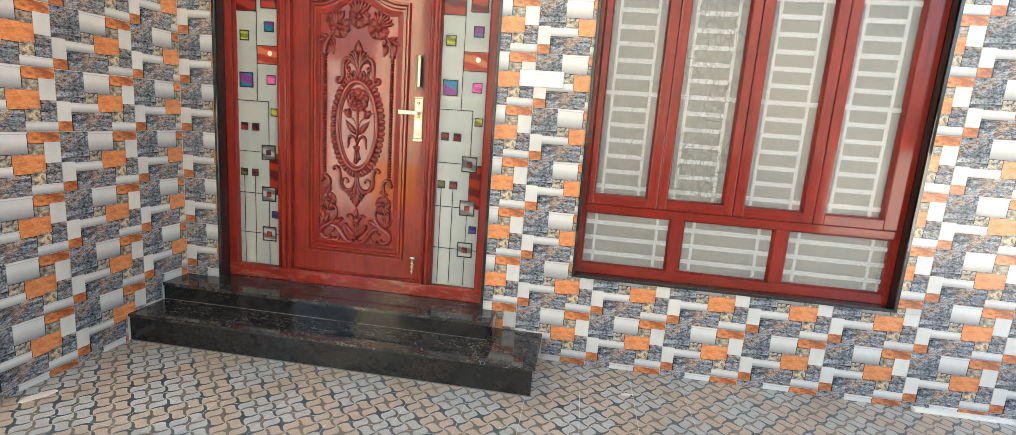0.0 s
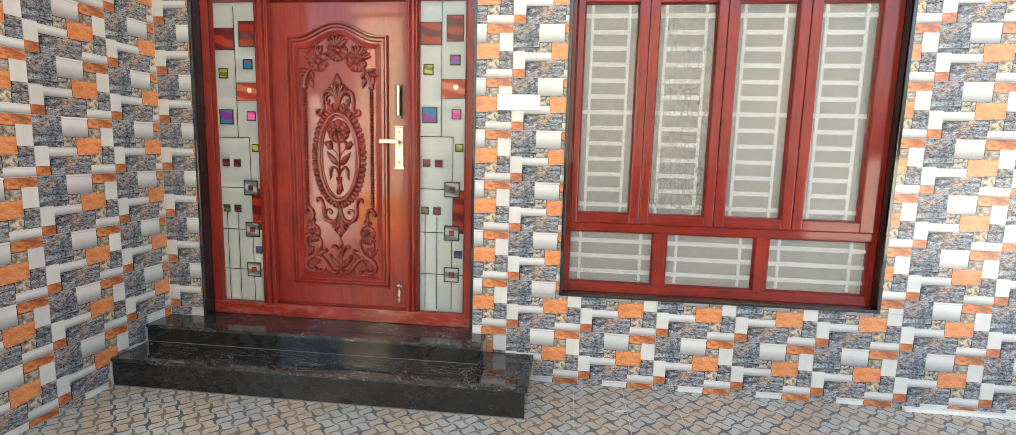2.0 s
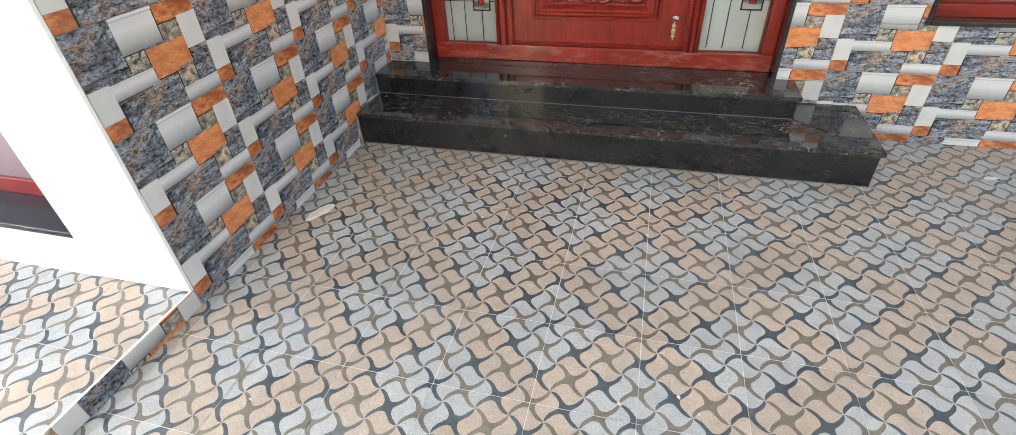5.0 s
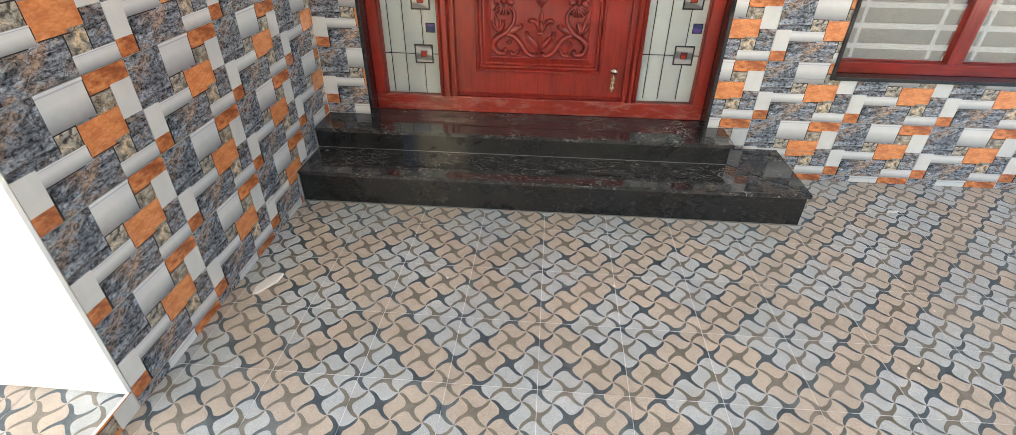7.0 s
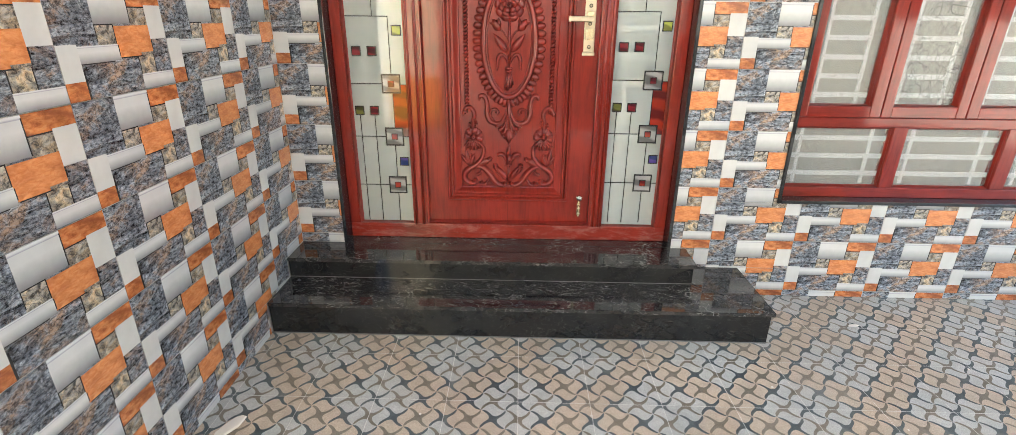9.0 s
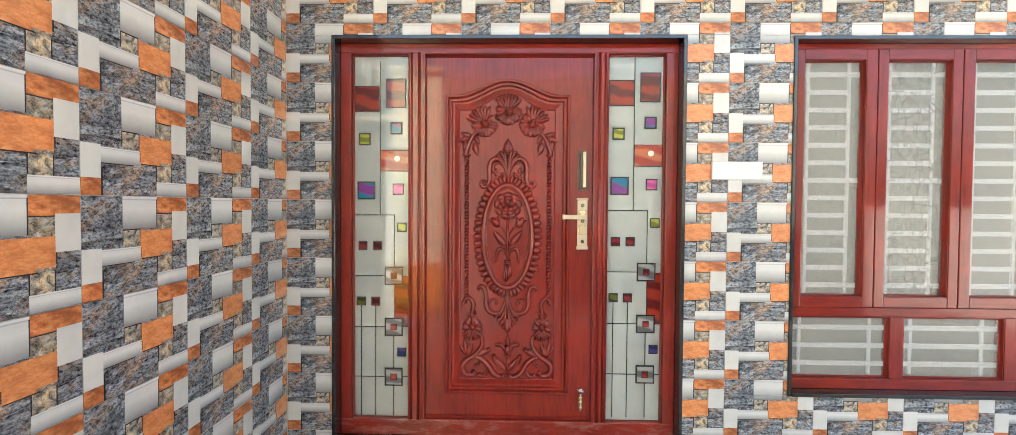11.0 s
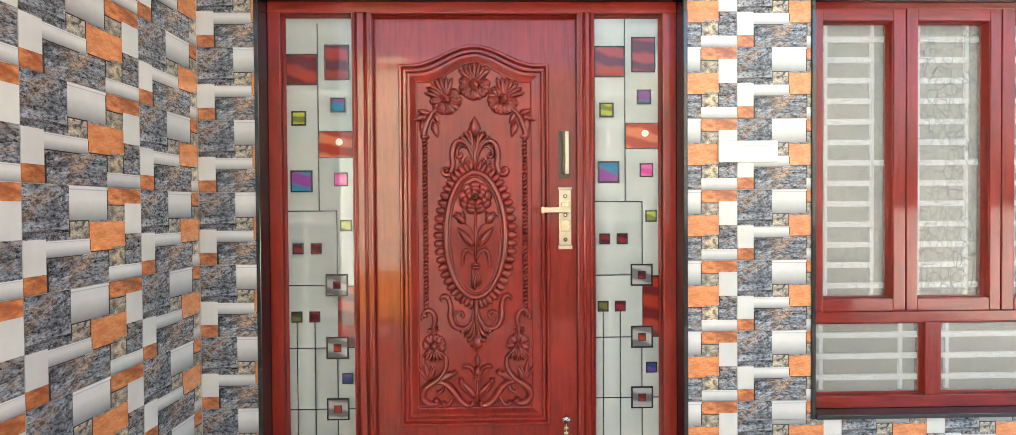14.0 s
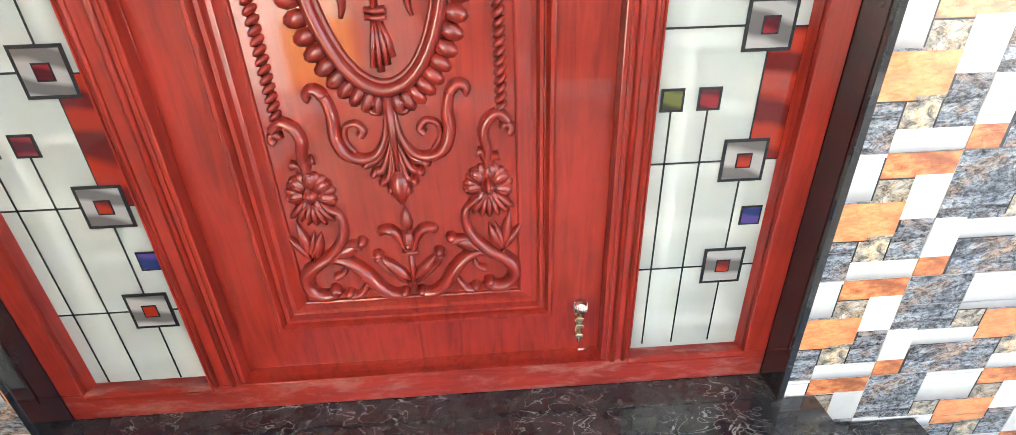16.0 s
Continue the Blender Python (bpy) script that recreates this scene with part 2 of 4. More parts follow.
CELL_PEACH = make_floor_cell("floor_peach", (0.385, 0.312, 0.245), (0.47, 0.388, 0.31))
CELL_BLUE = make_floor_cell("floor_slate_blue", (0.045, 0.060, 0.068), (0.085, 0.108, 0.117))
CELL_BROWN = make_floor_cell("floor_brown", (0.13, 0.112, 0.088), (0.21, 0.185, 0.145))
CEILING = make_plaster("ceiling_paint", (0.80, 0.79, 0.76), 3)
WHITEWASH = make_plaster("white_wall_paint", (0.82, 0.81, 0.77), 3)
BACKDROP = make_plaster("pale_backdrop_paint", (0.55, 0.55, 0.54), 3)
BOUNDARY = make_plaster("boundary_plaster", (0.17, 0.17, 0.165), 2)
CONCRETE = make_plaster("concrete", (0.42, 0.40, 0.37), 1.5)
ROOM = make_plaster("room_paint", (0.45, 0.42, 0.38), 3)
ROOM_SHADE = make_plaster("room_shade", (0.06, 0.055, 0.05), 3)
BRASS = material("brass", (0.72, 0.58, 0.38), 0.22, 1.0)
BRASS_PALE = material("satin_gold", (0.56, 0.47, 0.34), 0.42, 1.0)
DARK_METAL = material("dark_bronze", (0.09, 0.075, 0.06), 0.35, 0.8)
STEEL = material("steel", (0.75, 0.72, 0.68), 0.2, 1.0)
BLACK = material("black_lead", (0.012, 0.012, 0.014), 0.25)
PLASTIC = material("white_plastic", (0.70, 0.69, 0.67), 0.3)
PLASTIC_GREY = material("grey_print", (0.45, 0.45, 0.44), 0.4)
GRILLE = material("white_grille_paint", (0.85, 0.85, 0.83), 0.35)
GRILLE.node_tree.nodes["Principled BSDF"].inputs["Specular IOR Level"].default_value = 0.4


# ---- building helpers ----
def link_mesh(name, bm, mats, parent=None, smooth=False):
    me = bpy.data.meshes.new(name)
    bm.normal_update()
    bm.to_mesh(me)
    bm.free()
    for m in mats if isinstance(mats, (list, tuple)) else (mats,):
        me.materials.append(m)
    if smooth:
        me.polygons.foreach_set("use_smooth", [True] * len(me.polygons))
    ob = new(name, me)
    if parent:
        ob.parent = parent
    return ob


def part(name, bm, mats, parent, label="", smooth=False):
    ob = link_mesh(name, bm, mats, parent, smooth)
    return tagged(ob, label) if label else ob


def box(bm, x0, x1, y0, y1, z0, z1, mat=0):
    r = bmesh.ops.create_cube(bm, size=1, matrix=Matrix.Translation(((x0 + x1) / 2, (y0 + y1) / 2, (z0 + z1) / 2)) @ Matrix.Diagonal((x1 - x0, y1 - y0, z1 - z0, 1)))
    for f in {f for v in r["verts"] for f in v.link_faces}:
        f.material_index = mat
    return r["verts"]


def boxes(*dims, bevel=0.0, segments=2):
    bm = bmesh.new()
    for d in dims:
        box(bm, *d)
    if bevel:
        bmesh.ops.bevel(bm, geom=bm.edges[:], offset=bevel, segments=segments, affect="EDGES", profile=0.5)
    return bm


def cyl(bm, centre, radius, length, axis="Z", segments=20, radius2=None):
    rot = {"Z": Matrix(), "X": Matrix.Rotation(radians(90), 4, "Y"), "Y": Matrix.Rotation(radians(90), 4, "X")}[axis]
    return bmesh.ops.create_cone(bm, cap_ends=True, segments=segments, radius1=radius, radius2=radius if radius2 is None else radius2, depth=length, matrix=Matrix.Translation(centre) @ rot)["verts"]


def thing(name, label, category, group="", kind=""):
    ob = new(name)
    return tagged(ob, label, category, group, kind)


# ---- the plan, in metres: x along the door wall, y out of it, z up ----
ROW0, TILE_W, TILE_H = 0.037, 0.45, 0.30
CEIL = 3.33
WALL_END = -1.70
EAST = 6.30
DOOR = (0.235, 2.038, 0.284, 2.377)
WINDOW = (2.567, 4.375, 0.556, 2.371)
SLAB = 0.010

# ---- large structure ----
def wall_mesh(name, *dims, mat=GROUT):
    bm = bmesh.new()
    for d in dims:
        box(bm, *d)
    ob = link_mesh(name, bm, mat)
    return tagged(ob, kind="structure")


T = SLAB
dx0, dx1, dz0, dz1 = DOOR
wx0, wx1, wz0, wz1 = WINDOW
wall_north = wall_mesh("wall_north",
    (-0.25, dx0, T, 0.25, 0, CEIL), (dx0, dx1, T, 0.25, 0, dz0 - 0.022), (dx0, dx1, T, 0.25, dz1, CEIL),
    (dx1, wx0, T, 0.25, 0, CEIL), (wx0, wx1, T, 0.25, 0, wz0), (wx0, wx1, T, 0.25, wz1, CEIL),
    (wx1, EAST, T, 0.25, 0, CEIL))
tagged(wall_north, "porch wall faced with grey, white and orange stone-print tiles", "wall")
wall_west = wall_mesh("wall_west", (-0.25, -T, WALL_END, T, 0, CEIL))
tagged(wall_west, "side wall faced with grey, white and orange stone-print tiles", "wall")
for dims in ((-0.395, 0.0, WALL_END - 0.012, WALL_END, 0.078, CEIL), (-0.395, -0.25, WALL_END, 0.25, 0.0, CEIL),
             (-3.4, -0.395, WALL_END - 0.012, WALL_END + 0.2, 0.0, 0.24), (-3.4, -0.395, WALL_END - 0.012, WALL_END + 0.2, 2.37, CEIL), (-3.4, -1.75, WALL_END - 0.012, WALL_END + 0.2, 0.24, 2.37)):
    tagged(wall_mesh("wall_wing", dims, mat=WHITEWASH), "white painted wall of the side wing in full daylight", "wall")
ceiling = wall_mesh("ceiling", (-0.25, EAST, -2.7, 0.25, CEIL, CEIL + 0.15), mat=CEILING)
tagged(ceiling, "plain white painted porch ceiling", "ceiling")
ceiling_wing = wall_mesh("roof_slab", (-3.4, -0.25, -1.75, 0.25, CEIL, CEIL + 0.15), mat=CEILING)
tagged(ceiling_wing, "white painted roof slab of the side wing", "roof")
# Unseen wall, added as the bright backdrop that door and sidelights reflect.
backdrop = wall_mesh("neighbour_wall", (-16.0, -0.5, -9.3, -9.0, -0.03, 2.6), mat=BACKDROP)
tagged(backdrop, "pale wall added out of view for door and glass to reflect", "wall")
# Out of view; its height and dark plaster hold back front light and reflections.
boundary = wall_mesh("boundary_wall", (0.102, 5.9, -4.6, -4.4, -0.03, 3.3), mat=BOUNDARY)
tagged(boundary, "unseen boundary wall, tall and dark to limit light on the porch", "wall")
room_wall = wall_mesh("room_wall", (-0.25, EAST, 1.9, 2.0, 0, CEIL), (-0.25, -0.2, 0.25, 2.0, 0, CEIL), (EAST - 0.05, EAST, 0.25, 2.0, 0, CEIL), (-0.25, EAST, 0.25, 2.0, CEIL, CEIL + 0.1), (-0.25, EAST, 0.25, 2.0, 0.15, 0.28), (2.3, 2.4, 0.25, 2.0, 0.28, CEIL), mat=ROOM)
tagged(room_wall, "dim painted walls of the rooms behind door and window", "wall")
ground = wall_mesh("ground", (-600, 600, -600, 600, -0.3, -0.03), mat=CONCRETE)
tagged(ground, "grey concrete yard ground reaching to the horizon", "ground")
floor = wall_mesh("floor", (-0.02, EAST, -3.75, 0.25, -0.03, -0.0022), mat=GROUT)
tagged(floor, "porch floor of printed pinwheel tiles with pale joints", "floor")
floor_wing = wall_mesh("floor_wing", (-3.4, -0.012, -3.75, WALL_END + 0.1, -0.03, 0.0725), mat=GROUT)
tagged(floor_wing, "raised side floor of printed pinwheel tiles", "floor")

# ---- granite steps ----
def granite_steps():
    st = thing("granite_steps", "two polished black granite steps before the door", "steps", kind="structure")
    h1, h2, f1, f2, r1, r2 = 0.172, 0.284, -0.470, -0.205, 2.410, 2.108
    part("core", boxes((0.0, r1 - 0.02, f1 + 0.02, 0.0, 0.0, h1 - 0.02), (0.0, r2 - 0.02, f2 + 0.02, 0.0, h1 - 0.02, h2 - 0.02)), JOINT, st)
    part("riser", boxes((0.0, r1, f1, f1 + 0.018, 0.0, h1 - 0.0205), bevel=0.001, segments=1), GRANITE, st)
    part("side", boxes((r1 - 0.018, r1, f1 + 0.0185, -0.001, 0.0, h1 - 0.0205), bevel=0.001, segments=1), GRANITE, st)
    part("riser", boxes((0.0, r2, f2, f2 + 0.018, h1 + 0.0005, h2 - 0.0205), bevel=0.001, segments=1), GRANITE, st)
    part("side", boxes((r2 - 0.018, r2, f2 + 0.0185, -0.001, h1 + 0.0005, h2 - 0.0205), bevel=0.001, segments=1), GRANITE, st)
    n = 0.014

    def slab(points, z):
        bm = bmesh.new()
        lo = [bm.verts.new((x, y, z - 0.020)) for x, y in points]
        hi = [bm.verts.new((x, y, z)) for x, y in points]
        bm.faces.new(hi)
        bm.faces.new(lo[::-1])
        for i in range(len(points)):
            j = (i + 1) % len(points)
            bm.faces.new((lo[i], lo[j], hi[j], hi[i]))
        bmesh.ops.bevel(bm, geom=[e for e in bm.edges], offset=0.003, segments=2, affect="EDGES")
        bmesh.ops.recalc_face_normals(bm, faces=bm.faces[:])
        return bm
    # the lower tread is mitred at its outer corner
    part("tread", slab([(0.0, f1 - n), (r1 + n - 0.002, f1 - n), (r2 - 0.002, f2 - 0.001), (0.0, f2 - 0.001)], h1), TREAD, st)
    part("tread", slab([(r1 + n, f1 - n + 0.002), (r1 + n, -0.001), (r2 + 0.001, -0.001), (r2 + 0.001, f2)], h1), TREAD, st)
    part("tread", slab([(0.0, f2 - n), (r2 + n, f2 - n), (r2 + n, -0.001), (0.0, -0.001)], h2), TREAD, st)
    part("tread", slab([(DOOR[0], -0.0005), (DOOR[1], -0.0005), (DOOR[1], 0.14), (DOOR[0], 0.14)], h2), TREAD, st)
    part("joint_line", boxes((0.0, r1, f1 - 0.004, f1 + 0.004, -0.002, 0.004), (0.002, r1, f1 - 0.0004, f1 + 0.01, h1 - 0.0212, h1 - 0.0195), (0.002, r2, f2 - 0.0012, f2, h1, h1 + 0.0018)), JOINT, st, "pale cement joint")


granite_steps()


# ---- gate pillar at the end of the boundary wall ----
CREAM = make_plaster("cream_paint", (0.74, 0.68, 0.52), 3)
AMBER = make_plaster("amber_paint", (0.66, 0.30, 0.05), 3)
pillar = thing("gate_pillar", "cream painted gate pillar with an amber foot", "pillar")
part("shaft", boxes((-0.60, 0.10, -4.65, -4.35, 0.68, 3.35), bevel=0.006), CREAM, pillar)
part("dado", boxes((-0.62, 0.10, -4.67, -4.33, -0.03, 0.68), bevel=0.006), AMBER, pillar, "amber painted foot")
part("cap", boxes((-0.66, 0.10, -4.71, -4.29, 3.35, 3.43), bevel=0.01), CREAM, pillar)


# ---- granite linings of door and window ----
def lining(name, rect, depth, label, sill):
    x0, x1, z0, z1 = rect
    t = 0.018
    ob = thing(name, label, "trim", kind="structure")
    part("side", boxes((x0, x0 + t, -0.006, depth, z0, z1 - t), bevel=0.0015, segments=1), LINING, ob)
    part("side", boxes((x1 - t, x1, -0.006, depth, z0, z1 - t), bevel=0.0015, segments=1), LINING, ob)
    part("head", boxes((x0, x1, -0.006, depth, z1 - t, z1), bevel=0.0015, segments=1), LINING, ob)
    if sill:
        part("sill", boxes((x0 + t, x1 - t, -0.012, depth, z0, z0 + t), bevel=0.0015, segments=1), LINING, ob)
    return ob


lining("trim_door", (DOOR[0], DOOR[1], DOOR[2], DOOR[3]), 0.135, "polished black granite lining round the front door", False)
lining("trim_window", WINDOW, 0.13, "polished black granite lining round the window", True)

# ---- front door with two sidelights ----
FRONT, LEAF = 0.082, 0.118
CX = 1.138


def ring(x0, x1, z0, z1, w, y_out, y_in):
    """A mitred moulding frame: w wide, from depth y_out at its outer edge to y_in at its inner edge."""
    bm = bmesh.new()
    steps = [(0.0, y_in), (0.0, y_out + 0.004), (0.12, y_out), (0.3, y_out), (0.38, y_out + 0.4 * (y_in - y_out)), (0.62, y_out + 0.3 * (y_in - y_out)), (0.8, y_out + 0.75 * (y_in - y_out)), (1.0, y_in)]
    loops = []
    for k, y in steps:
        d = k * w
        loops.append([bm.verts.new(p) for p in ((x0 + d, y, z0 + d), (x1 - d, y, z0 + d), (x1 - d, y, z1 - d), (x0 + d, y, z1 - d))])
    for a, b in zip(loops, loops[1:]):
        for i in range(4):
            j = (i + 1) % 4
            bm.faces.new((a[i], a[j], b[j], b[i]))
    bmesh.ops.recalc_face_normals(bm, faces=bm.faces[:])
    return bm


def make_frosted(name, col, clear, crackle=0.0, face=0.3):
    """Etched glass: part of the light passes straight, the rest is milky."""
    m = material(name, col, 0.5, spec=0.0)
    n = Nodes(m)
    v = n.coords("Object")
    fine = n.noise(v, 90, 3)
    c = n.ramp(n.noise(v, 3, 4), (0.3, tuple(0.92 * k for k in col)), (0.7, col))
    if crackle:
        vv = n.coords("Object", scale=(1.0, 1.0, 0.62), rot=(0, 0.5, 0))
        edge = n.voronoi(vv, 34, "DISTANCE_TO_EDGE")
        lines = n.ramp(edge, (0.0, (1, 1, 1)), (0.03 + 0.01 * crackle, (0, 0, 0)))
        patch = n.ramp(n.noise(v, 6, 3), (0.36 - 0.1 * crackle, (0, 0, 0)), (0.60 - 0.14 * crackle, (0.6 + 0.4 * crackle,) * 3))
        mask = n.mix(1.0, lines, patch, "MULTIPLY")
        c = n.mix(mask, c, (0.05, 0.045, 0.04))
        n.bump(edge, 0.1, 0.002)
    n.color(c)
    tr, mx = n.add("BsdfTransparent"), n.add("MixShader", Fac=clear)
    if crackle:
        fac = n.add("MapRange", To_Min=clear, To_Max=0.55 - 0.15 * crackle)
        n.link(mask, fac.inputs["Value"])
        n.link(fac.outputs["Result"], mx.inputs[0])
    out = n.t.nodes["Material Output"]
    n.link(n.b.outputs[0], mx.inputs[1])
    n.link(tr.outputs[0], mx.inputs[2])
    gloss, rim, sheen = n.add("BsdfGlossy", Roughness=face), n.add("LayerWeight"), n.add("MixShader")
    power, scaled = n.add("Math"), n.add("MapRange", To_Min=0.042, To_Max=1.0)
    power.operation = "POWER"
    power.inputs[1].default_value = 5.0
    n.link(rim.outputs["Facing"], power.inputs[0])
    n.link(power.outputs[0], scaled.inputs["Value"])
    n.link(scaled.outputs["Result"], sheen.inputs[0])
    n.link(mx.outputs[0], sheen.inputs[1])
    n.link(gloss.outputs[0], sheen.inputs[2])
    n.link(sheen.outputs[0], out.inputs["Surface"])
    return m


SIDE_GLASS = make_frosted("frosted_side_glass", (0.64, 0.675, 0.64), 0.63, face=0.015)
PANE_PLAIN = make_frosted("frosted_window_glass", (0.47, 0.47, 0.42), 0.76)
PANE_CRACK = (make_frosted("faint_crackle_glass", (0.47, 0.47, 0.42), 0.76, 0.3), make_frosted("crackle_window_glass", (0.47, 0.47, 0.42), 0.76, 1.0))


def stained(name, c0, c1, scale=8.0):
    m = material(name, c0, 0.05)
    n = Nodes(m)
    w = n.add("TexWave", Scale=scale, Distortion=4.0, Detail=2.0)
    w.bands_direction = "DIAGONAL"
    n.link(n.coords("Object", rot=(0.0, 0.6, 0.0)), w.inputs["Vector"])
    n.color(n.ramp(w.outputs["Fac"], (0.25, c0), (0.75, c1)))
    return m


ST_RED = stained("red_stained_glass", (0.085, 0.004, 0.004), (0.24, 0.018, 0.008), 5)
ST_MAROON = stained("maroon_stained_glass", (0.05, 0.004, 0.008), (0.15, 0.010, 0.016), 9)
ST_OLIVE = stained("olive_stained_glass", (0.10, 0.11, 0.008), (0.25, 0.28, 0.022), 9)
ST_BLUE = stained("blue_stained_glass", (0.003, 0.12, 0.23), (0.13, 0.02, 0.17), 3.5)
ST_PINK = stained("pink_stained_glass", (0.38, 0.035, 0.20), (0.50, 0.08, 0.27), 7)
ST_NAVY = stained("navy_stained_glass", (0.01, 0.02, 0.09), (0.05, 0.03, 0.16), 9)
ST_ORANGE = stained("amber_stained_glass", (0.27, 0.025, 0.012), (0.42, 0.11, 0.045), 5)
ST_DARK = stained("dark_olive_stained_glass", (0.03, 0.03, 0.012), (0.08, 0.085, 0.02), 9)
ST_GREY = stained("silver_stained_glass", (0.09, 0.085, 0.085), (0.25, 0.245, 0.245), 6)
ST_DOT = material("pale_glass_dot", (0.75, 0.6, 0.5), 0.1)
ST_FRAME = material("violet_edge", (0.16, 0.02, 0.06), 0.2)

SIDE_Z0, SIDE_Z1 = 0.376, 2.295
SIDE_GY = FRONT + 0.034


def sidelight(parent, x0, x1, dz):
    w, h = x1 - x0, SIDE_Z1 - SIDE_Z0
    gy = SIDE_GY
    pane = part("sidelight_glass", boxes((x0 - 0.004, x1 + 0.004, gy, gy + 0.005, SIDE_Z0 - 0.004, SIDE_Z1 + 0.004)), SIDE_GLASS, parent, "frosted pale glass panel with stained squares")

    def rect(name, u0, u1, v0, v1, mat, lift=0.0012, lead=0.006):
        a, b = x0 + max(0.0, u0) * w, x0 + min(1.0, u1) * w
        c, d = max(SIDE_Z0, SIDE_Z1 - v1 * h + dz), SIDE_Z1 - v0 * h + dz
        if lead:
            part("lead_border", boxes((a - 0.001, b + 0.001, gy - lift, gy - 0.0002, c - 0.001, d + 0.001)), BLACK, pane)
            a, b, c, d = a + lead, b - lead, c + lead, d - lead
            lift += 0.0008
        part(name, boxes((a, b, gy - lift, gy - 0.0002, c, d)), mat, pane)

    def line(u0, u1, v0, v1, t=0.0042):
        a, b, c, d = x0 + u0 * w, x0 + u1 * w, max(SIDE_Z0, SIDE_Z1 - v1 * h + dz), min(SIDE_Z1, SIDE_Z1 - v0 * h + dz)
        part("lead_line", boxes((a - t / 2, b + t / 2, gy - 0.0008, gy - 0.0002, c - t / 2, d + t / 2)), BLACK, pane)

    def square(u, v, half, mat, lead=0.006):
        rect("stained_square", u - half / w, u + half / w, v - half / h, v + half / h, mat, 0.0026, lead)

    line(0.475, 0.475, 0.0, 0.425)
    line(0.0, 0.74, 0.425, 0.425)
    line(0.74, 0.74, 0.425, 0.575)
    for v in (0.595, 0.739):
        line(0.0, 0.57, v, v)
    line(0.0, 1.0, 0.880, 0.880)
    line(0.73, 0.73, 0.76, 0.86)
    line(0.73, 0.73, 0.90, 1.0)
    line(0.12, 0.12, 0.675, 1.0)
    line(0.39, 0.39, 0.675, 1.0)
    rect("stained_block", 0.0, 0.47, 0.068, 0.138, ST_RED, lead=0.004)
    rect("stained_block", 0.58, 0.95, 0.047, 0.127, ST_RED, lead=0.005)
    rect("stained_block", 0.48, 1.0, 0.244, 0.303, ST_ORANGE, lead=0.003)
    rect("stained_block", 0.745, 1.0, 0.597, 0.739, ST_RED, lead=0.002)
    bm = bmesh.new()
    cyl(bm, (x0 + 0.79 * w, gy - 0.0028, SIDE_Z1 - 0.268 * h + dz), 0.0155, 0.0015, "Y", 24)
    part("glass_dot", bm, ST_DOT, pane)
    square(0.775, 0.184, 0.031, ST_BLUE)
    square(0.185, 0.214, 0.031, ST_OLIVE)
    square(0.215, 0.357, 0.047, ST_BLUE)
    square(0.81, 0.353, 0.029, ST_PINK, 0.004)
    square(0.88, 0.459, 0.024, ST_OLIVE, 0.004)
    for u in (0.15, 0.425):
        square(u, 0.511, 0.023, ST_MAROON, 0.004)
    square(0.12, 0.667, 0.023, ST_DARK, 0.004)
    square(0.39, 0.667, 0.023, ST_MAROON, 0.004)
    square(0.88, 0.81, 0.023, ST_NAVY, 0.003)
    for v in (0.595, 0.739, 0.880):
        square(0.73, v, 0.048, ST_GREY)
        a, b = x0 + 0.73 * w, SIDE_Z1 - v * h + dz
        part("inner_square", boxes((a - 0.017, a + 0.017, gy - 0.0040, gy - 0.0032, b - 0.017, b + 0.017)), BLACK, pane)
        part("inner_square", boxes((a - 0.014, a + 0.014, gy - 0.0047, gy - 0.0040, b - 0.014, b + 0.014)), ST_MAROON if v < 0.7 else ST_RED, pane)
    # grille behind the glass
    for k in range(14):
        z = SIDE_Z0 + 0.07 + k * 0.139
        part("grille_bar", boxes((x0 - 0.02, x1 + 0.02, gy + 0.012, gy + 0.024, z - 0.012, z + 0.012)), GRILLE, parent)
    for x in (x0 + 0.24 * w, x0 + 0.80 * w):
        part("grille_bar", boxes((x - 0.010, x + 0.010, gy + 0.018, gy + 0.028, SIDE_Z0, SIDE_Z1)), GRILLE, parent)


door = thing("door_1", "carved red lacquered wooden front door, closed, with stained-glass sidelights", "door", kind="structure")
FX0, FX1, FZ1 = DOOR[0] + 0.018, DOOR[1] - 0.018, DOOR[3] - 0.018
GL, GR = (0.318, 0.606), (1.668, 1.951)
LX0, LX1, LZ0, LZ1 = 0.700, 1.586, 0.384, 2.300
BK = 0.15
for a, b in ((FX0, GL[0] - 0.012), (GL[1] + 0.012, LX0), (LX1, GR[0] - 0.012), (GR[1] + 0.012, FX1)):
    part("post", boxes((a, b, FRONT, BK, 0.368, 2.311), bevel=0.003), WOOD_V, door)
part("head_rail", boxes((FX0, FX1, FRONT - 0.0005, BK, 2.311, FZ1), bevel=0.003), WOOD_H, door)
part("sill_rail", boxes((FX0, FX1, FRONT - 0.0005, BK, 0.2845, 0.368), bevel=0.004), WOOD_SILL, door, "scuffed dusty sill rail")
for g, dz in ((GL, -0.021), (GR, 0.012)):
    part("glazing_bead", ring(g[0] - 0.013, g[1] + 0.013, SIDE_Z0 - 0.026, SIDE_Z1 + 0.017, 0.0145, FRONT - 0.003, SIDE_GY + 0.001), WOOD_V, door)
    sidelight(door, *g, dz)
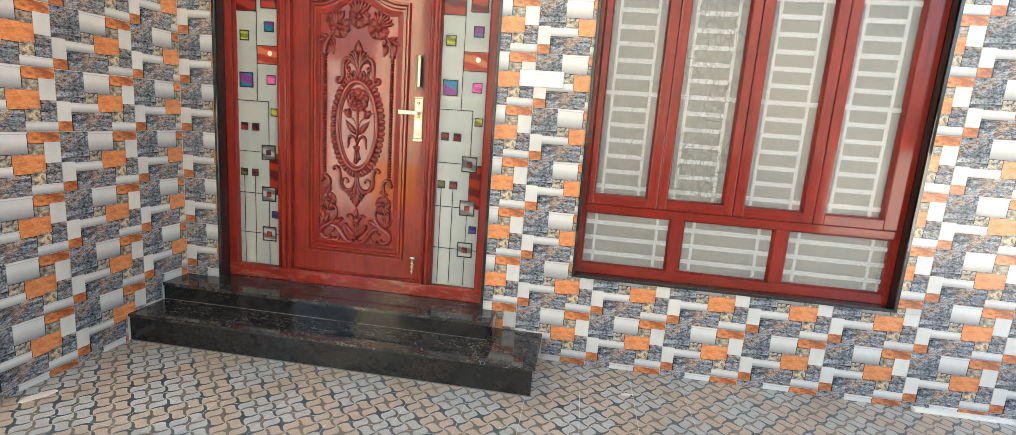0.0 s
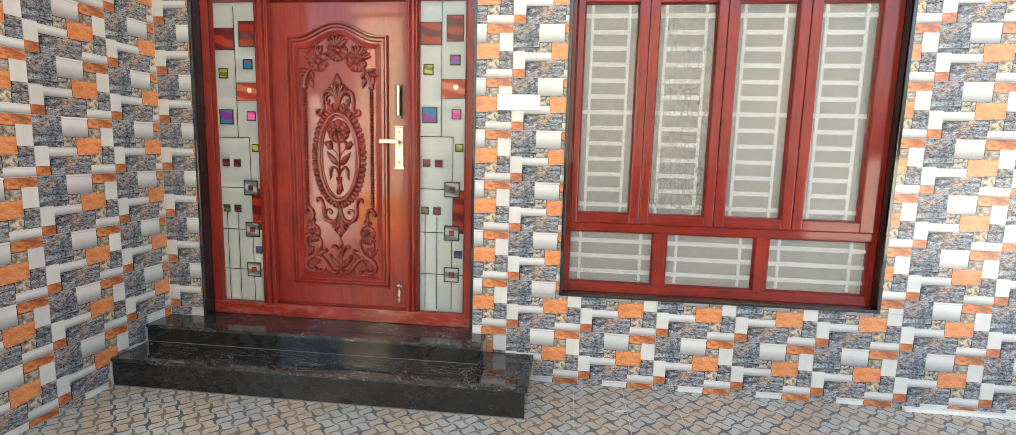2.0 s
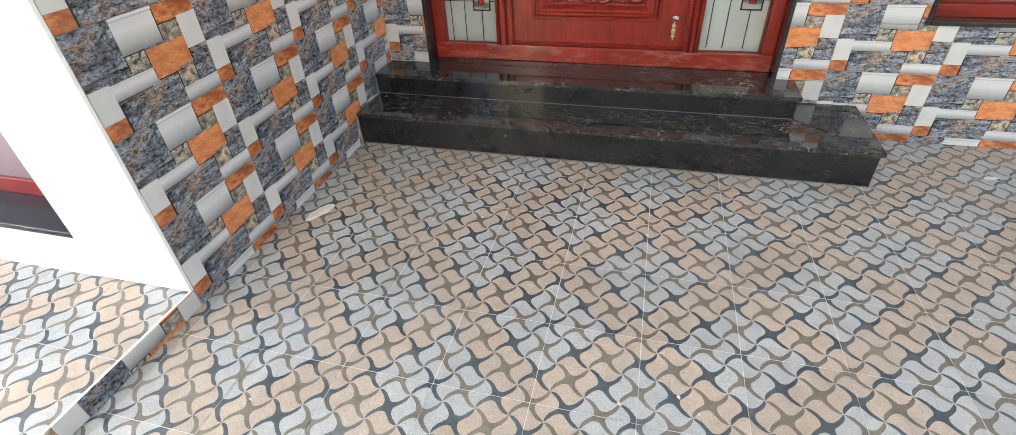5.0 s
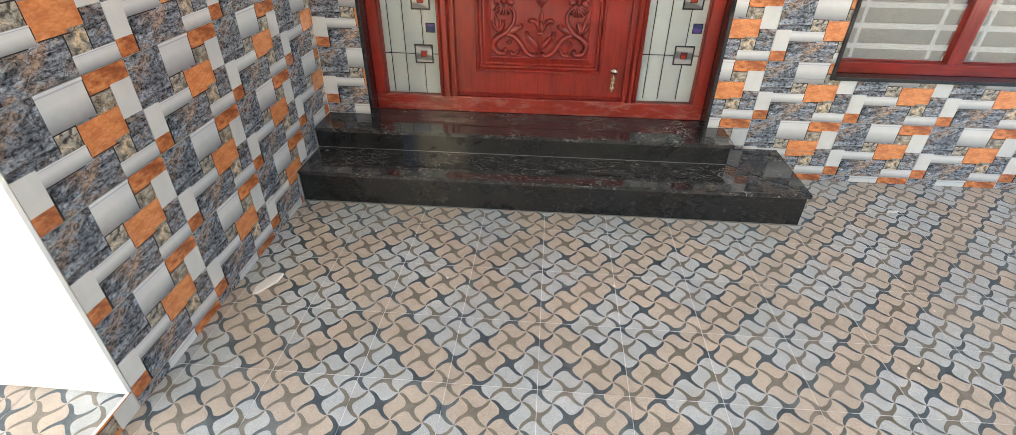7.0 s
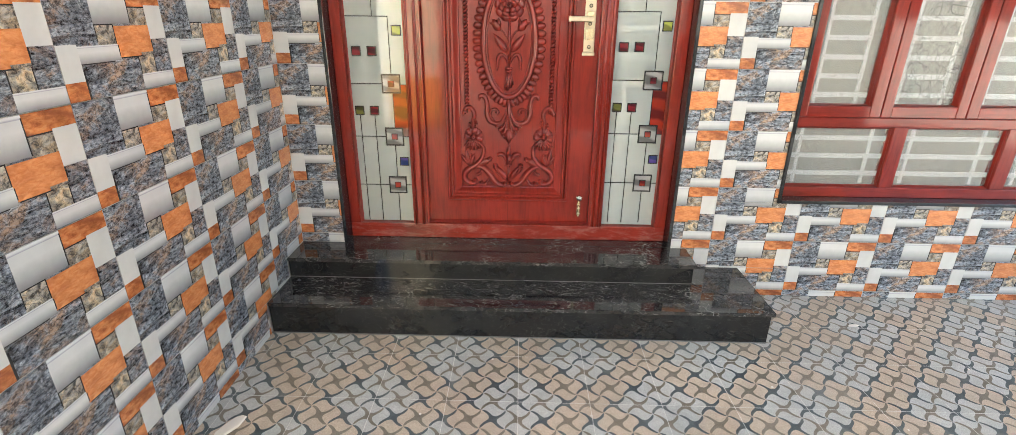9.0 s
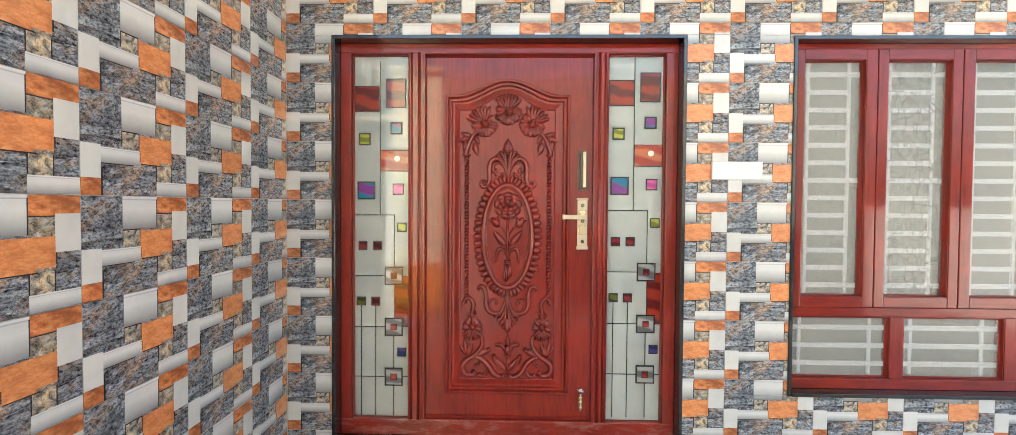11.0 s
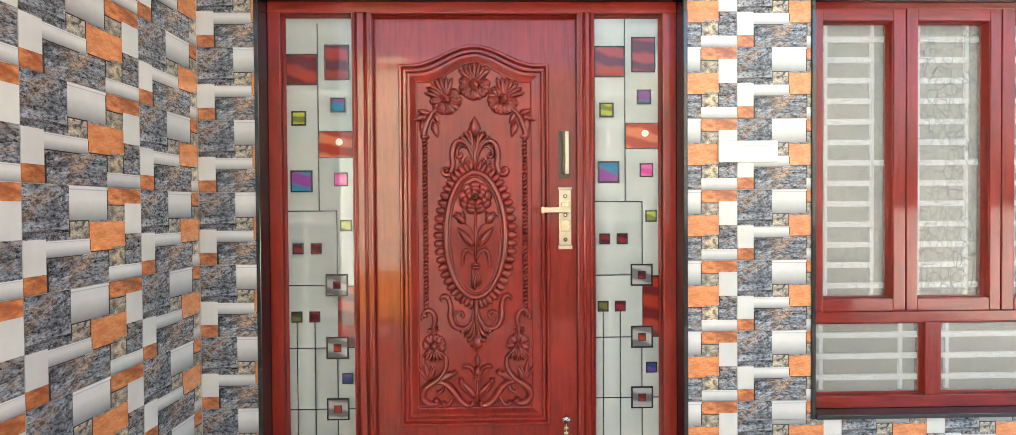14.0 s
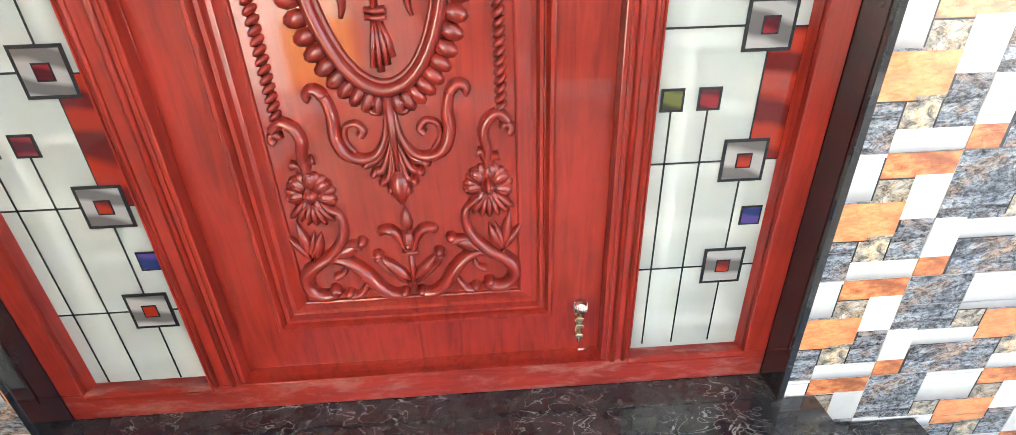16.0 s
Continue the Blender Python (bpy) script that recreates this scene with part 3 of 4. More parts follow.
for x, r in ((GL[1] + 0.024, 0.006), (LX0 - 0.030, 0.008), (LX1 + 0.030, 0.008), (GR[0] - 0.024, 0.006)):
    bm = bmesh.new()
    cyl(bm, (x, FRONT, 1.3395), r, 1.943, "Z", 16)
    part("post_bead", bm, WOOD_V, door, smooth=True)
part("door_stop", ring(LX0 - 0.016, LX1 + 0.016, LZ0 - 0.017, LZ1 + 0.012, 0.018, FRONT - 0.004, LEAF + 0.004), WOOD_V, door)
# Sheet added behind door and sidelights; the room's darkness is in its colour.
part("backing", boxes((FX0, FX1, 0.19, 0.2, 0.30, FZ1)), ROOM_SHADE, door, "added sheet, coloured dark for the unlit room")

# ---- door leaf with an arched, moulded panel ----
PX0, PX1, PZ0, PSH, PTOP = 0.806, 1.466, 0.506, 2.098, 2.182


def arch_outline(d, n=28):
    """The panel outline set in by d: a square foot, shoulders, and an ogee arch."""
    x0, x1, z0, sh, top = PX0 + d, PX1 - d, PZ0 + d, PSH - d, PTOP - d
    mid, half = (x0 + x1) / 2, (x1 - x0) / 2
    pts = [(x0, z0), (x1, z0)]
    for i in range(n + 1):
        k = 1 - 2 * i / n
        rise = 0.5 + 0.5 * math.cos(math.pi * min(1.0, abs(k) / 0.86))
        pts.append((mid + k * half, sh + (top - sh) * rise))
    return pts


leaf = part("door_leaf", boxes((LX0, LX1, LEAF, LEAF + 0.035, LZ0, LZ1), bevel=0.002), WOOD_V, door, "red lacquered door leaf with carved panel")
bm = bmesh.new()
prof = [(0.0, 0.001), (0.0015, -0.015), (0.006, -0.021), (0.013, -0.021), (0.017, -0.012), (0.020, -0.0055), (0.0225, -0.0055), (0.026, -0.014), (0.033, -0.014), (0.037, -0.004), (0.040, 0.0035), (0.045, 0.004), (0.049, -0.0005), (0.074, -0.009), (0.077, -0.0095), (0.080, -0.008), (0.082, -0.0035)]
loops = [[bm.verts.new((x, LEAF + y, z)) for x, z in arch_outline(d)] for d, y in prof]
for a, b in zip(loops, loops[1:]):
    for i in range(len(a)):
        j = (i + 1) % len(a)
        bm.faces.new((a[i], a[j], b[j], b[i]))
bm.faces.new(loops[-1])
bmesh.ops.recalc_face_normals(bm, faces=bm.faces[:])
panel = part("panel", bm, WOOD_V, leaf, "raised panel with moulded edge")
FIELD = LEAF - 0.0035

# ---- window ----
window = thing("window_1", "red wooden window, four closed casements over three fixed lights", "window", kind="structure")
WF, WY = 0.066, 0.090
wa, wb, wc, wd = wx0 + 0.018, wx1 - 0.018, wz0 + 0.018, wz1 - 0.018
for a, b in ((wa, 2.612), (4.325, wb)):
    part("frame_side", boxes((a, b, WF, 0.128, wc, wd), bevel=0.003), WOOD_W, window)
part("frame_head", boxes((2.612, 4.325, WF, 0.128, 2.325, wd), bevel=0.003), WOOD_WH, window)
part("frame_foot", boxes((2.612, 4.325, WF, 0.128, wc, 0.628), bevel=0.003), WOOD_WH, window)
part("transom", boxes((2.612, 4.325, WF, 0.128, 0.952, 1.000), bevel=0.003), WOOD_WH, window)
for a, b in ((3.118, 3.188), (3.700, 3.772)):
    part("mullion", boxes((a, b, WF + 0.001, 0.128, 0.628, 0.952), bevel=0.003), WOOD_W, window)
for x0, x1 in ((2.612, 3.118), (3.188, 3.700), (3.772, 4.325)):
    part("glazing_bead", ring(x0, x1, 0.628, 0.952, 0.012, WF + 0.004, WY), WOOD_W, window)
    part("pane", boxes((x0 + 0.008, x1 - 0.008, WY, WY + 0.005, 0.636, 0.944)), PANE_PLAIN, window, "frosted grey glass")
    w = x1 - x0
    for z in (0.695, 0.79, 0.885):
        part("grille_bar", boxes((x0, x1, WY + 0.020, WY + 0.032, z - 0.012, z + 0.012)), GRILLE, window)
    for x in (x0 + 0.14 * w, x1 - 0.14 * w):
        part("grille_bar", boxes((x - 0.008, x + 0.008, WY + 0.026, WY + 0.036, 0.64, 0.94)), GRILLE, window)
for i, (x0, x1, g0, g1) in enumerate(((2.616, 3.018, 2.660, 2.955), (3.022, 3.443, 3.080, 3.385), (3.447, 3.878, 3.512, 3.815), (3.882, 4.321, 3.945, 4.240))):
    sash = part("casement", boxes((x0, g0 - 0.008, WF - 0.012, 0.12, 1.003, 2.322), (g1 + 0.008, x1, WF - 0.012, 0.12, 1.003, 2.322), bevel=0.004), WOOD_W, window)
    part("rail", boxes((g0 - 0.008, g1 + 0.008, WF - 0.0115, 0.12, 1.003, 1.057), bevel=0.003), WOOD_WH, sash)
    part("rail", boxes((g0 - 0.008, g1 + 0.008, WF - 0.0115, 0.12, 2.270, 2.322), bevel=0.003), WOOD_WH, sash)
    part("glazing_bead", ring(g0 - 0.009, g1 + 0.009, 1.056, 2.271, 0.011, WF - 0.008, WY), WOOD_W, sash)
    part("pane", boxes((g0 - 0.003, g1 + 0.003, WY, WY + 0.005, 1.060, 2.268)), PANE_CRACK[i] if i < 2 else PANE_PLAIN, sash, "frosted grey glass with crackle etching" if i < 2 else "frosted grey glass")
    for k in range(13):
        z = 1.108 + k * 0.0915
        full = k in (0, 6, 12)
        part("grille_bar", boxes((g0 - 0.01 if full else g0 + 0.035, g1 + 0.01 if full else g1 - 0.035, WY + 0.020, WY + 0.030, z - 0.012, z + 0.012)), GRILLE, window)
    for x in (g0 + 0.042, g1 - 0.042):
        part("grille_bar", boxes((x - 0.008, x + 0.008, WY + 0.024, WY + 0.034, 1.03, 2.29)), GRILLE, window)
curtain = link_mesh("curtain", boxes((2.5, 4.44, 0.30, 0.31, 0.30, 2.6)), ROOM)
tagged(curtain, "plain taupe curtain hanging behind the window", "curtain")

# ---- carving on the door panel: every motif is half-round relief on the field ----
def spline(pts, n=10):
    """Points of a Catmull-Rom curve through pts."""
    P = [Vector(p) for p in pts]
    P = [P[0] * 2 - P[1]] + P + [P[-1] * 2 - P[-2]]
    out = []
    for a, b, c, d in zip(P, P[1:], P[2:], P[3:]):
        for i in range(n):
            t = i / n
            out.append(0.5 * ((2 * b) + (c - a) * t + (2 * a - 5 * b + 4 * c - d) * t * t + (3 * b - a - 3 * c + d) * t ** 3))
    return out + [P[-2]]


def curl(centre, r0, r1, a0, turns, n=18):
    """A spiral about a centre, from radius r0 at angle a0 (degrees) inwards."""
    return [(centre[0] + (r0 + (r1 - r0) * i / n) * math.cos(radians(a0 + 360 * turns * i / n)), centre[1] + (r0 + (r1 - r0) * i / n) * math.sin(radians(a0 + 360 * turns * i / n))) for i in range(n + 1)]


def relief(bm, pts, r0, r1, high=1.0, mid=None, base=FIELD, closed=False):
    """A half-round ribbon along pts (x from the door's middle, z); its half width goes from r0 over mid to r1."""
    fat = 1.32
    r0, r1, mid = r0 * fat, r1 * fat, None if mid is None else mid * fat
    n = len(pts)
    rings = []
    for i, p in enumerate(pts):
        a, b = (pts[i - 1], pts[(i + 1) % n]) if closed else (pts[max(i - 1, 0)], pts[min(i + 1, n - 1)])
        d = Vector((b[0] - a[0], b[1] - a[1]))
        d = d.normalized() if d.length > 1e-9 else Vector((1, 0))
        nx, nz = -d.y, d.x
        k = i / max(1, n - 1)
        r = r0 + (r1 - r0) * k
        if mid is not None:
            r = r0 + (mid - r0) * k * 2 if k < 0.5 else mid + (r1 - mid) * (k * 2 - 1)
        rings.append([bm.verts.new((CX + p[0] + nx * r * math.cos(w), base + 0.001 - (r * high * 1.7 + 0.001) * math.sin(w), p[1] + nz * r * math.cos(w))) for w in (math.pi * q / 6 for q in range(7))])
    for a, b in zip(rings, rings[1:] + ([rings[0]] if closed else [])):
        for j in range(6):
            bm.faces.new((a[j], a[j + 1], b[j + 1], b[j]))
    if not closed:
        for r in (rings[0], rings[-1]):
            bm.faces.new(r)


def dome(bm, x, z, ang, length, width, high, base=FIELD, seg=10, point=0.0):
    """A petal: half ellipsoid, length along ang (degrees), pulled to a point at its far end."""
    length, width, high = length * 1.12, width * 1.18, high * 2.2
    c, s = math.cos(radians(ang)), math.sin(radians(ang))
    top = []
    for lat in range(4):
        th = lat / 3 * math.pi / 2
        row = []
        for k in range(seg):
            ph = 2 * math.pi * k / seg
            u, v = math.cos(ph) * math.cos(th), math.sin(ph) * math.cos(th)
            if point and u > 0:
                v *= 1 - point * u
            u, v = u * length, v * width
            row.append(bm.verts.new((CX + x + u * c - v * s, base + 0.0008 - high * math.sin(th), z + u * s + v * c)))
            if lat == 3:
                break
        top.append(row)
    for lat in range(2):
        for k in range(seg):
            m = (k + 1) % seg
            bm.faces.new((top[lat][k], top[lat][m], top[lat + 1][m], top[lat + 1][k]))
    for k in range(seg):
        bm.faces.new((top[2][k], top[2][(k + 1) % seg], top[3][0]))


def carved(name, bm, label=""):
    bmesh.ops.recalc_face_normals(bm, faces=bm.faces[:])
    # outer side is the one towards -y
    if sum(f.normal.y * f.calc_area() for f in bm.faces) > 0:
        bmesh.ops.reverse_faces(bm, faces=bm.faces[:])
    return part(name, bm, CARVED, leaf, label, smooth=True)


def both(draw, name, label=""):
    """A motif and its mirror image."""
    for m in (-1, 1):
        bm = bmesh.new()
        draw(bm, m)
        carved(name, bm, label)


def flip(pts, m):
    return [(p[0] * m, p[1]) for p in pts]


def flower(bm, x, z, r, petals=8, turn=0.0, high=0.011):
    for k in range(petals):
        a = turn + 360 * k / petals
        ca, sa = math.cos(radians(a)), math.sin(radians(a))
        dome(bm, x + ca * r * 0.62, z + sa * r * 0.62, a, r * 0.42, r * 0.30, high * 0.75)
        dome(bm, x + ca * r * 0.60, z + sa * r * 0.60, a, r * 0.36, r * 0.06, high * 0.95, seg=6)
        dome(bm, x + ca * r * 0.93, z + sa * r * 0.93, a + 90, r * 0.17, r * 0.10, high * 0.7, seg=8)
    dome(bm, x, z, 0, r * 0.30, r * 0.30, high * 1.25)
    dome(bm, x, z, 0, r * 0.13, r * 0.13, high * 1.7, seg=8)


def ruffled(bm, x, z, r, turn):
    """A hibiscus-like bloom with a fan of long ruffled petals on one side."""
    flower(bm, x, z, r * 0.85, 7, turn + 20)
    for k in range(9):
        a = turn + 100 + 20 * k
        dome(bm, x + math.cos(radians(a)) * r * 0.58, z + math.sin(radians(a)) * r * 0.58, a, r * 0.30, r * 0.20, 0.006)
    for k in range(-3, 4):
        a = turn + k * 15
        ca, sa = math.cos(radians(a)), math.sin(radians(a))
        dome(bm, x + ca * r * 0.78, z + sa * r * 0.78, a, r * 0.46, r * 0.13, 0.010, seg=8)
    dome(bm, x, z, turn - 90, r * 0.16, r * 0.3, 0.016)


def leaflet(bm, x, z, ang, length, width, high=0.009):
    dome(bm, x, z, ang, length, width, high, point=0.75)
    c, s = math.cos(radians(ang)), math.sin(radians(ang))
    relief(bm, [(x - c * length * 0.9, z - s * length * 0.9), (x, z), (x + c * length * 0.85, z + s * length * 0.85)], width * 0.16, width * 0.05, 1.0 + high / (width * 0.16) * 0.9)


# oval ring and its gadroons
OZ, OA, OB = 1.348, 0.130, 0.274
bm = bmesh.new()
relief(bm, [(OA * math.cos(2 * math.pi * k / 72), OZ + OB * math.sin(2 * math.pi * k / 72)) for k in range(72)], 0.011, 0.011, 0.95, closed=True)
relief(bm, [((OA - 0.015) * math.cos(2 * math.pi * k / 72), OZ + (OB - 0.015) * math.sin(2 * math.pi * k / 72)) for k in range(72)], 0.005, 0.005, 0.8, closed=True)
carved("oval_ring", bm, "carved oval ring round a rose")
bm = bmesh.new()
N_G = 52
for k in range(N_G):
    a = 2 * math.pi * k / N_G
    x, z = (OA + 0.030) * math.cos(a), OZ + (OB + 0.030) * math.sin(a)
    nrm = math.degrees(math.atan2(math.sin(a) / (OB + 0.03), math.cos(a) / (OA + 0.03)))
    dome(bm, x, z, nrm, 0.0235, 0.0105 + 0.005 * abs(math.cos(a)), 0.008, seg=10)
carved("gadroon_border", bm, "beaded border round the oval")


# twisted ropes
def rope(bm, m):
    for k in range(43):
        dome(bm, m * 0.219, 1.764 - k * 0.0174, 38 if m < 0 else 38, 0.0145, 0.0072, 0.0105, seg=8)


both(rope, "rope_moulding", "twisted rope carving")


# crest above the oval
def crest(bm, m):
    relief(bm, spline(flip([(-0.006, 1.655), (-0.012, 1.70), (-0.035, 1.745), (-0.066, 1.760), (-0.092, 1.742), (-0.100, 1.70), (-0.097, 1.655), (-0.108, 1.622)], m)), 0.004, 0.010, 1.0, 0.0115)
    relief(bm, flip(curl((-0.127, 1.632), 0.022, 0.006, -40, -0.85), m), 0.010, 0.006, 1.1)
    relief(bm, spline(flip([(-0.010, 1.70), (-0.030, 1.728), (-0.056, 1.738), (-0.077, 1.722), (-0.080, 1.700)], m)), 0.003, 0.007)
    relief(bm, flip(curl((-0.066, 1.701), 0.014, 0.004, 180, 0.8), m), 0.007, 0.005)
    relief(bm, flip(curl((-0.066, 1.668), 0.012, 0.004, 120, -0.8), m), 0.006, 0.004)
    for k, (ax, az, bx, bz) in enumerate(((0.012, 1.70, 0.022, 1.80), (0.018, 1.70, 0.040, 1.792), (0.024, 1.70, 0.055, 1.775))):
        relief(bm, spline([(m * 0.003, 1.69), (m * ax * 0.8, (az + bz) / 2), (m * bx * 0.8, bz - 0.008), (m * bx, bz)]), 0.003, 0.010, 1.0)
        dome(bm, m * bx, bz, 90 - m * (20 + 22 * k), 0.013, 0.009, 0.011)
    relief(bm, spline(flip([(-0.012, 1.632), (-0.016, 1.668), (-0.032, 1.683), (-0.044, 1.668)], m)), 0.005, 0.006)


both(crest, "carved_scroll", "carved leafy scroll above the oval")
bm = bmesh.new()
dome(bm, 0.0, 1.825, 90, 0.043, 0.026, 0.013, point=0.8)
relief(bm, [(0, 1.635), (0, 1.70), (0, 1.78)], 0.009, 0.005)
relief(bm, [(0, 1.79), (0, 1.825), (0, 1.862)], 0.003, 0.002, 4.5)
carved("carved_leaf", bm)


# garland at the top: three blooms and two leaf sprays
for x, z, a in ((-0.126, 1.945, 118), (0.0, 2.008, 90), (0.126, 1.945, 62)):
    bm = bmesh.new()
    ruffled(bm, x, z, 0.079, a)
    carved("carved_flower", bm, "carved ruffled bloom")


def mirrored(ang, m):
    return ang if m < 0 else 180 - ang


def spray_pair(bm, m):
    relief(bm, spline([(m * x, z) for x, z in ((0.219, 1.772), (0.222, 1.80), (0.205, 1.85), (0.180, 1.89), (0.150, 1.905))]), 0.012, 0.004, 0.9, 0.010)
    dome(bm, m * 0.219, 1.780, 0, 0.020, 0.010, 0.012)
    for x, z, a, l in ((0.222, 1.888, 160, 0.024), (0.236, 1.862, 200, 0.026), (0.165, 1.860, 300, 0.021), (0.172, 1.812, 285, 0.028), (0.226, 1.826, 265, 0.030)):
        leaflet(bm, m * x, z, mirrored(a, m), l * 1.25, l * 0.62)


both(spray_pair, "carved_leaf_spray", "carved leaf spray at the rope's head")

# rose in the oval
bm = bmesh.new()
for r, n, h in ((0.056, 9, 0.009), (0.040, 7, 0.013), (0.024, 5, 0.017)):
    for k in range(n):
        a = 360 * k / n + r * 900
        ca, sa = math.cos(radians(a)), math.sin(radians(a))
        dome(bm, ca * r, 1.512 + sa * r, a + 90, 0.027 * (0.55 + 6 * r), 0.017, h)
relief(bm, curl((0, 1.516), 0.018, 0.003, 0, 1.6), 0.0045, 0.003, 4.6)
carved("carved_rose", bm, "carved rose bloom")


def rose_leaf(bm, m):
    leaflet(bm, m * 0.045, 1.340, mirrored(128, m) if m < 0 else 52, 0.052, 0.018, 0.010)
    relief(bm, spline([(m * x, z) for x, z in ((0.004, 1.24), (0.018, 1.272), (0.042, 1.283), (0.056, 1.262), (0.058, 1.225), (0.064, 1.205))]), 0.004, 0.003, 1.2, 0.009)
    relief(bm, spline([(m * x, z) for x, z in ((0.003, 1.34), (0.025, 1.385), (0.052, 1.405))]), 0.003, 0.003)
    dome(bm, m * 0.066, 1.424, mirrored(125, m) if m < 0 else 55, 0.030, 0.019, 0.012, point=0.5)
    leaflet(bm, m * 0.080, 1.428, 20 if m > 0 else 160, 0.022, 0.010)
    dome(bm, m * 0.052, 1.435, 100, 0.020, 0.010, 0.013, point=0.5)


both(rose_leaf, "carved_leaf", "carved rose leaf and bud")
bm = bmesh.new()
relief(bm, [(0.0, 1.46), (0.001, 1.35), (-0.002, 1.21)], 0.0055, 0.0055, 1.1)
for dx, ln in ((-0.014, 0.088), (-0.004, 0.096), (0.007, 0.084), (0.016, 0.07)):
    relief(bm, [(-0.002 + dx * 0.3, 1.205), (dx, 1.205 - ln * 0.6), (dx * 1.2, 1.205 - ln)], 0.004, 0.006, 1.0)
for z in (1.218, 1.206):
    relief(bm, [(-0.019, z), (0.0, z - 0.002), (0.017, z)], 0.0055, 0.0055, 1.5)
carved("carved_stem", bm, "tied stems below the rose")


# acanthus below the oval
def under(bm, m):
    relief(bm, flip(curl((-0.142, 1.066), 0.020, 0.006, 0, 0.6), m), 0.010, 0.008, 1.1)
    relief(bm, spline([(m * x, z) for x, z in ((0.140, 1.086), (0.121, 1.066), (0.112, 1.03), (0.113, 0.985), (0.098, 0.950), (0.068, 0.936), (0.036, 0.945), (0.014, 0.985), (0.006, 1.05))]), 0.008, 0.004, 1.0, 0.0115)
    relief(bm, spline([(m * x, z) for x, z in ((0.078, 0.950), (0.094, 0.975), (0.090, 1.004), (0.068, 1.010), (0.056, 0.995), (0.064, 0.985))]), 0.004, 0.0075, 1.0)
    relief(bm, flip(curl((-0.030, 1.038), 0.013, 0.005, 90, -0.7), m), 0.007, 0.005)
    for k in range(4):
        bx, bz = 0.060 - 0.014 * k, 0.925 - 0.020 * k
        relief(bm, spline([(m * 0.004, 0.985 - 0.01 * k), (m * bx * 0.55, bz + 0.012), (m * bx, bz)]), 0.003, 0.009)
        dome(bm, m * bx, bz, 270 + m * (48 - 10 * k), 0.013, 0.008, 0.011)


both(under, "carved_scroll", "carved acanthus scroll below the oval")
bm = bmesh.new()
dome(bm, 0.002, 0.868, 270, 0.040, 0.023, 0.013, point=0.8)
relief(bm, [(0.0, 1.062), (0.001, 0.98), (0.002, 0.89)], 0.010, 0.005)
carved("carved_leaf", bm)

# side flowers
for m in (-1, 1):
    bm = bmesh.new()
    ruffled(bm, m * 0.186, 0.862, 0.060, 270)
    carved("carved_flower", bm, "carved daisy-like flower")


def side(bm, m):
    def pts(*p):
        return [(m * x, z) for x, z in p]
    relief(bm, pts(*[(-x, z) for x, z in curl((-0.226, 0.990), 0.013, 0.004, 250, -0.7)]), 0.008, 0.007, 1.1)
    relief(bm, spline(pts((0.232, 1.002), (0.212, 1.019), (0.190, 1.006), (0.181, 0.978), (0.187, 0.945), (0.186, 0.905), (0.186, 0.868))), 0.009, 0.005, 1.0, 0.010)
    for x, z, a in ((0.212, 0.930, 150), (0.165, 0.940, 30)):
        relief(bm, spline(pts((0.186, 0.900), ((0.186 + x) / 2, z - 0.004), (x, z))), 0.004, 0.009)
    relief(bm, spline(pts((0.150, 0.830), (0.133, 0.800), (0.138, 0.755), (0.170, 0.712), (0.205, 0.690), (0.232, 0.664), (0.236, 0.632), (0.216, 0.608), (0.186, 0.606), (0.170, 0.622))), 0.006, 0.011, 1.0, 0.0135)
    dome(bm, m * 0.178, 0.620, 0, 0.013, 0.012, 0.013)
    # leaf fan at the outer edge
    for a, l in ((100, 0.050), (125, 0.040), (75, 0.036), (60, 0.026)):
        aa = a if m < 0 else 180 - a
        leaflet(bm, m * 0.214 + math.cos(radians(aa)) * l * 0.8, 0.706 + math.sin(radians(aa)) * l * 0.9, aa, l, l * 0.26)
    relief(bm, spline(pts((0.196, 0.694), (0.160, 0.700), (0.128, 0.688), (0.098, 0.655), (0.078, 0.622), (0.050, 0.600), (0.022, 0.596))), 0.007, 0.010, 1.0, 0.0135)
    dome(bm, m * 0.020, 0.603, 0, 0.012, 0.011, 0.013)
    relief(bm, spline(pts((0.168, 0.722), (0.130, 0.736), (0.100, 0.734))), 0.004, 0.010)
    dome(bm, m * 0.098, 0.742, 0, 0.012, 0.012, 0.012)
    relief(bm, spline(pts((0.098, 0.660), (0.104, 0.628), (0.122, 0.602), (0.142, 0.600))), 0.004, 0.010)
    dome(bm, m * 0.146, 0.608, 0, 0.012, 0.010, 0.012)
    relief(bm, spline(pts((0.012, 0.622), (0.038, 0.650), (0.060, 0.676), (0.070, 0.700))), 0.004, 0.010)
    dome(bm, m * 0.068, 0.708, 0, 0.012, 0.010, 0.012)
    leaflet(bm, m * 0.136, 0.721, mirrored(24, m), 0.054, 0.019)
    leaflet(bm, m * 0.036, 0.667, mirrored(129, m), 0.050, 0.015)
    leaflet(bm, m * 0.196, 0.735, mirrored(70, m), 0.036, 0.014)
    relief(bm, spline(pts((0.145, 0.688), (0.150, 0.664), (0.170, 0.652))), 0.004, 0.008)


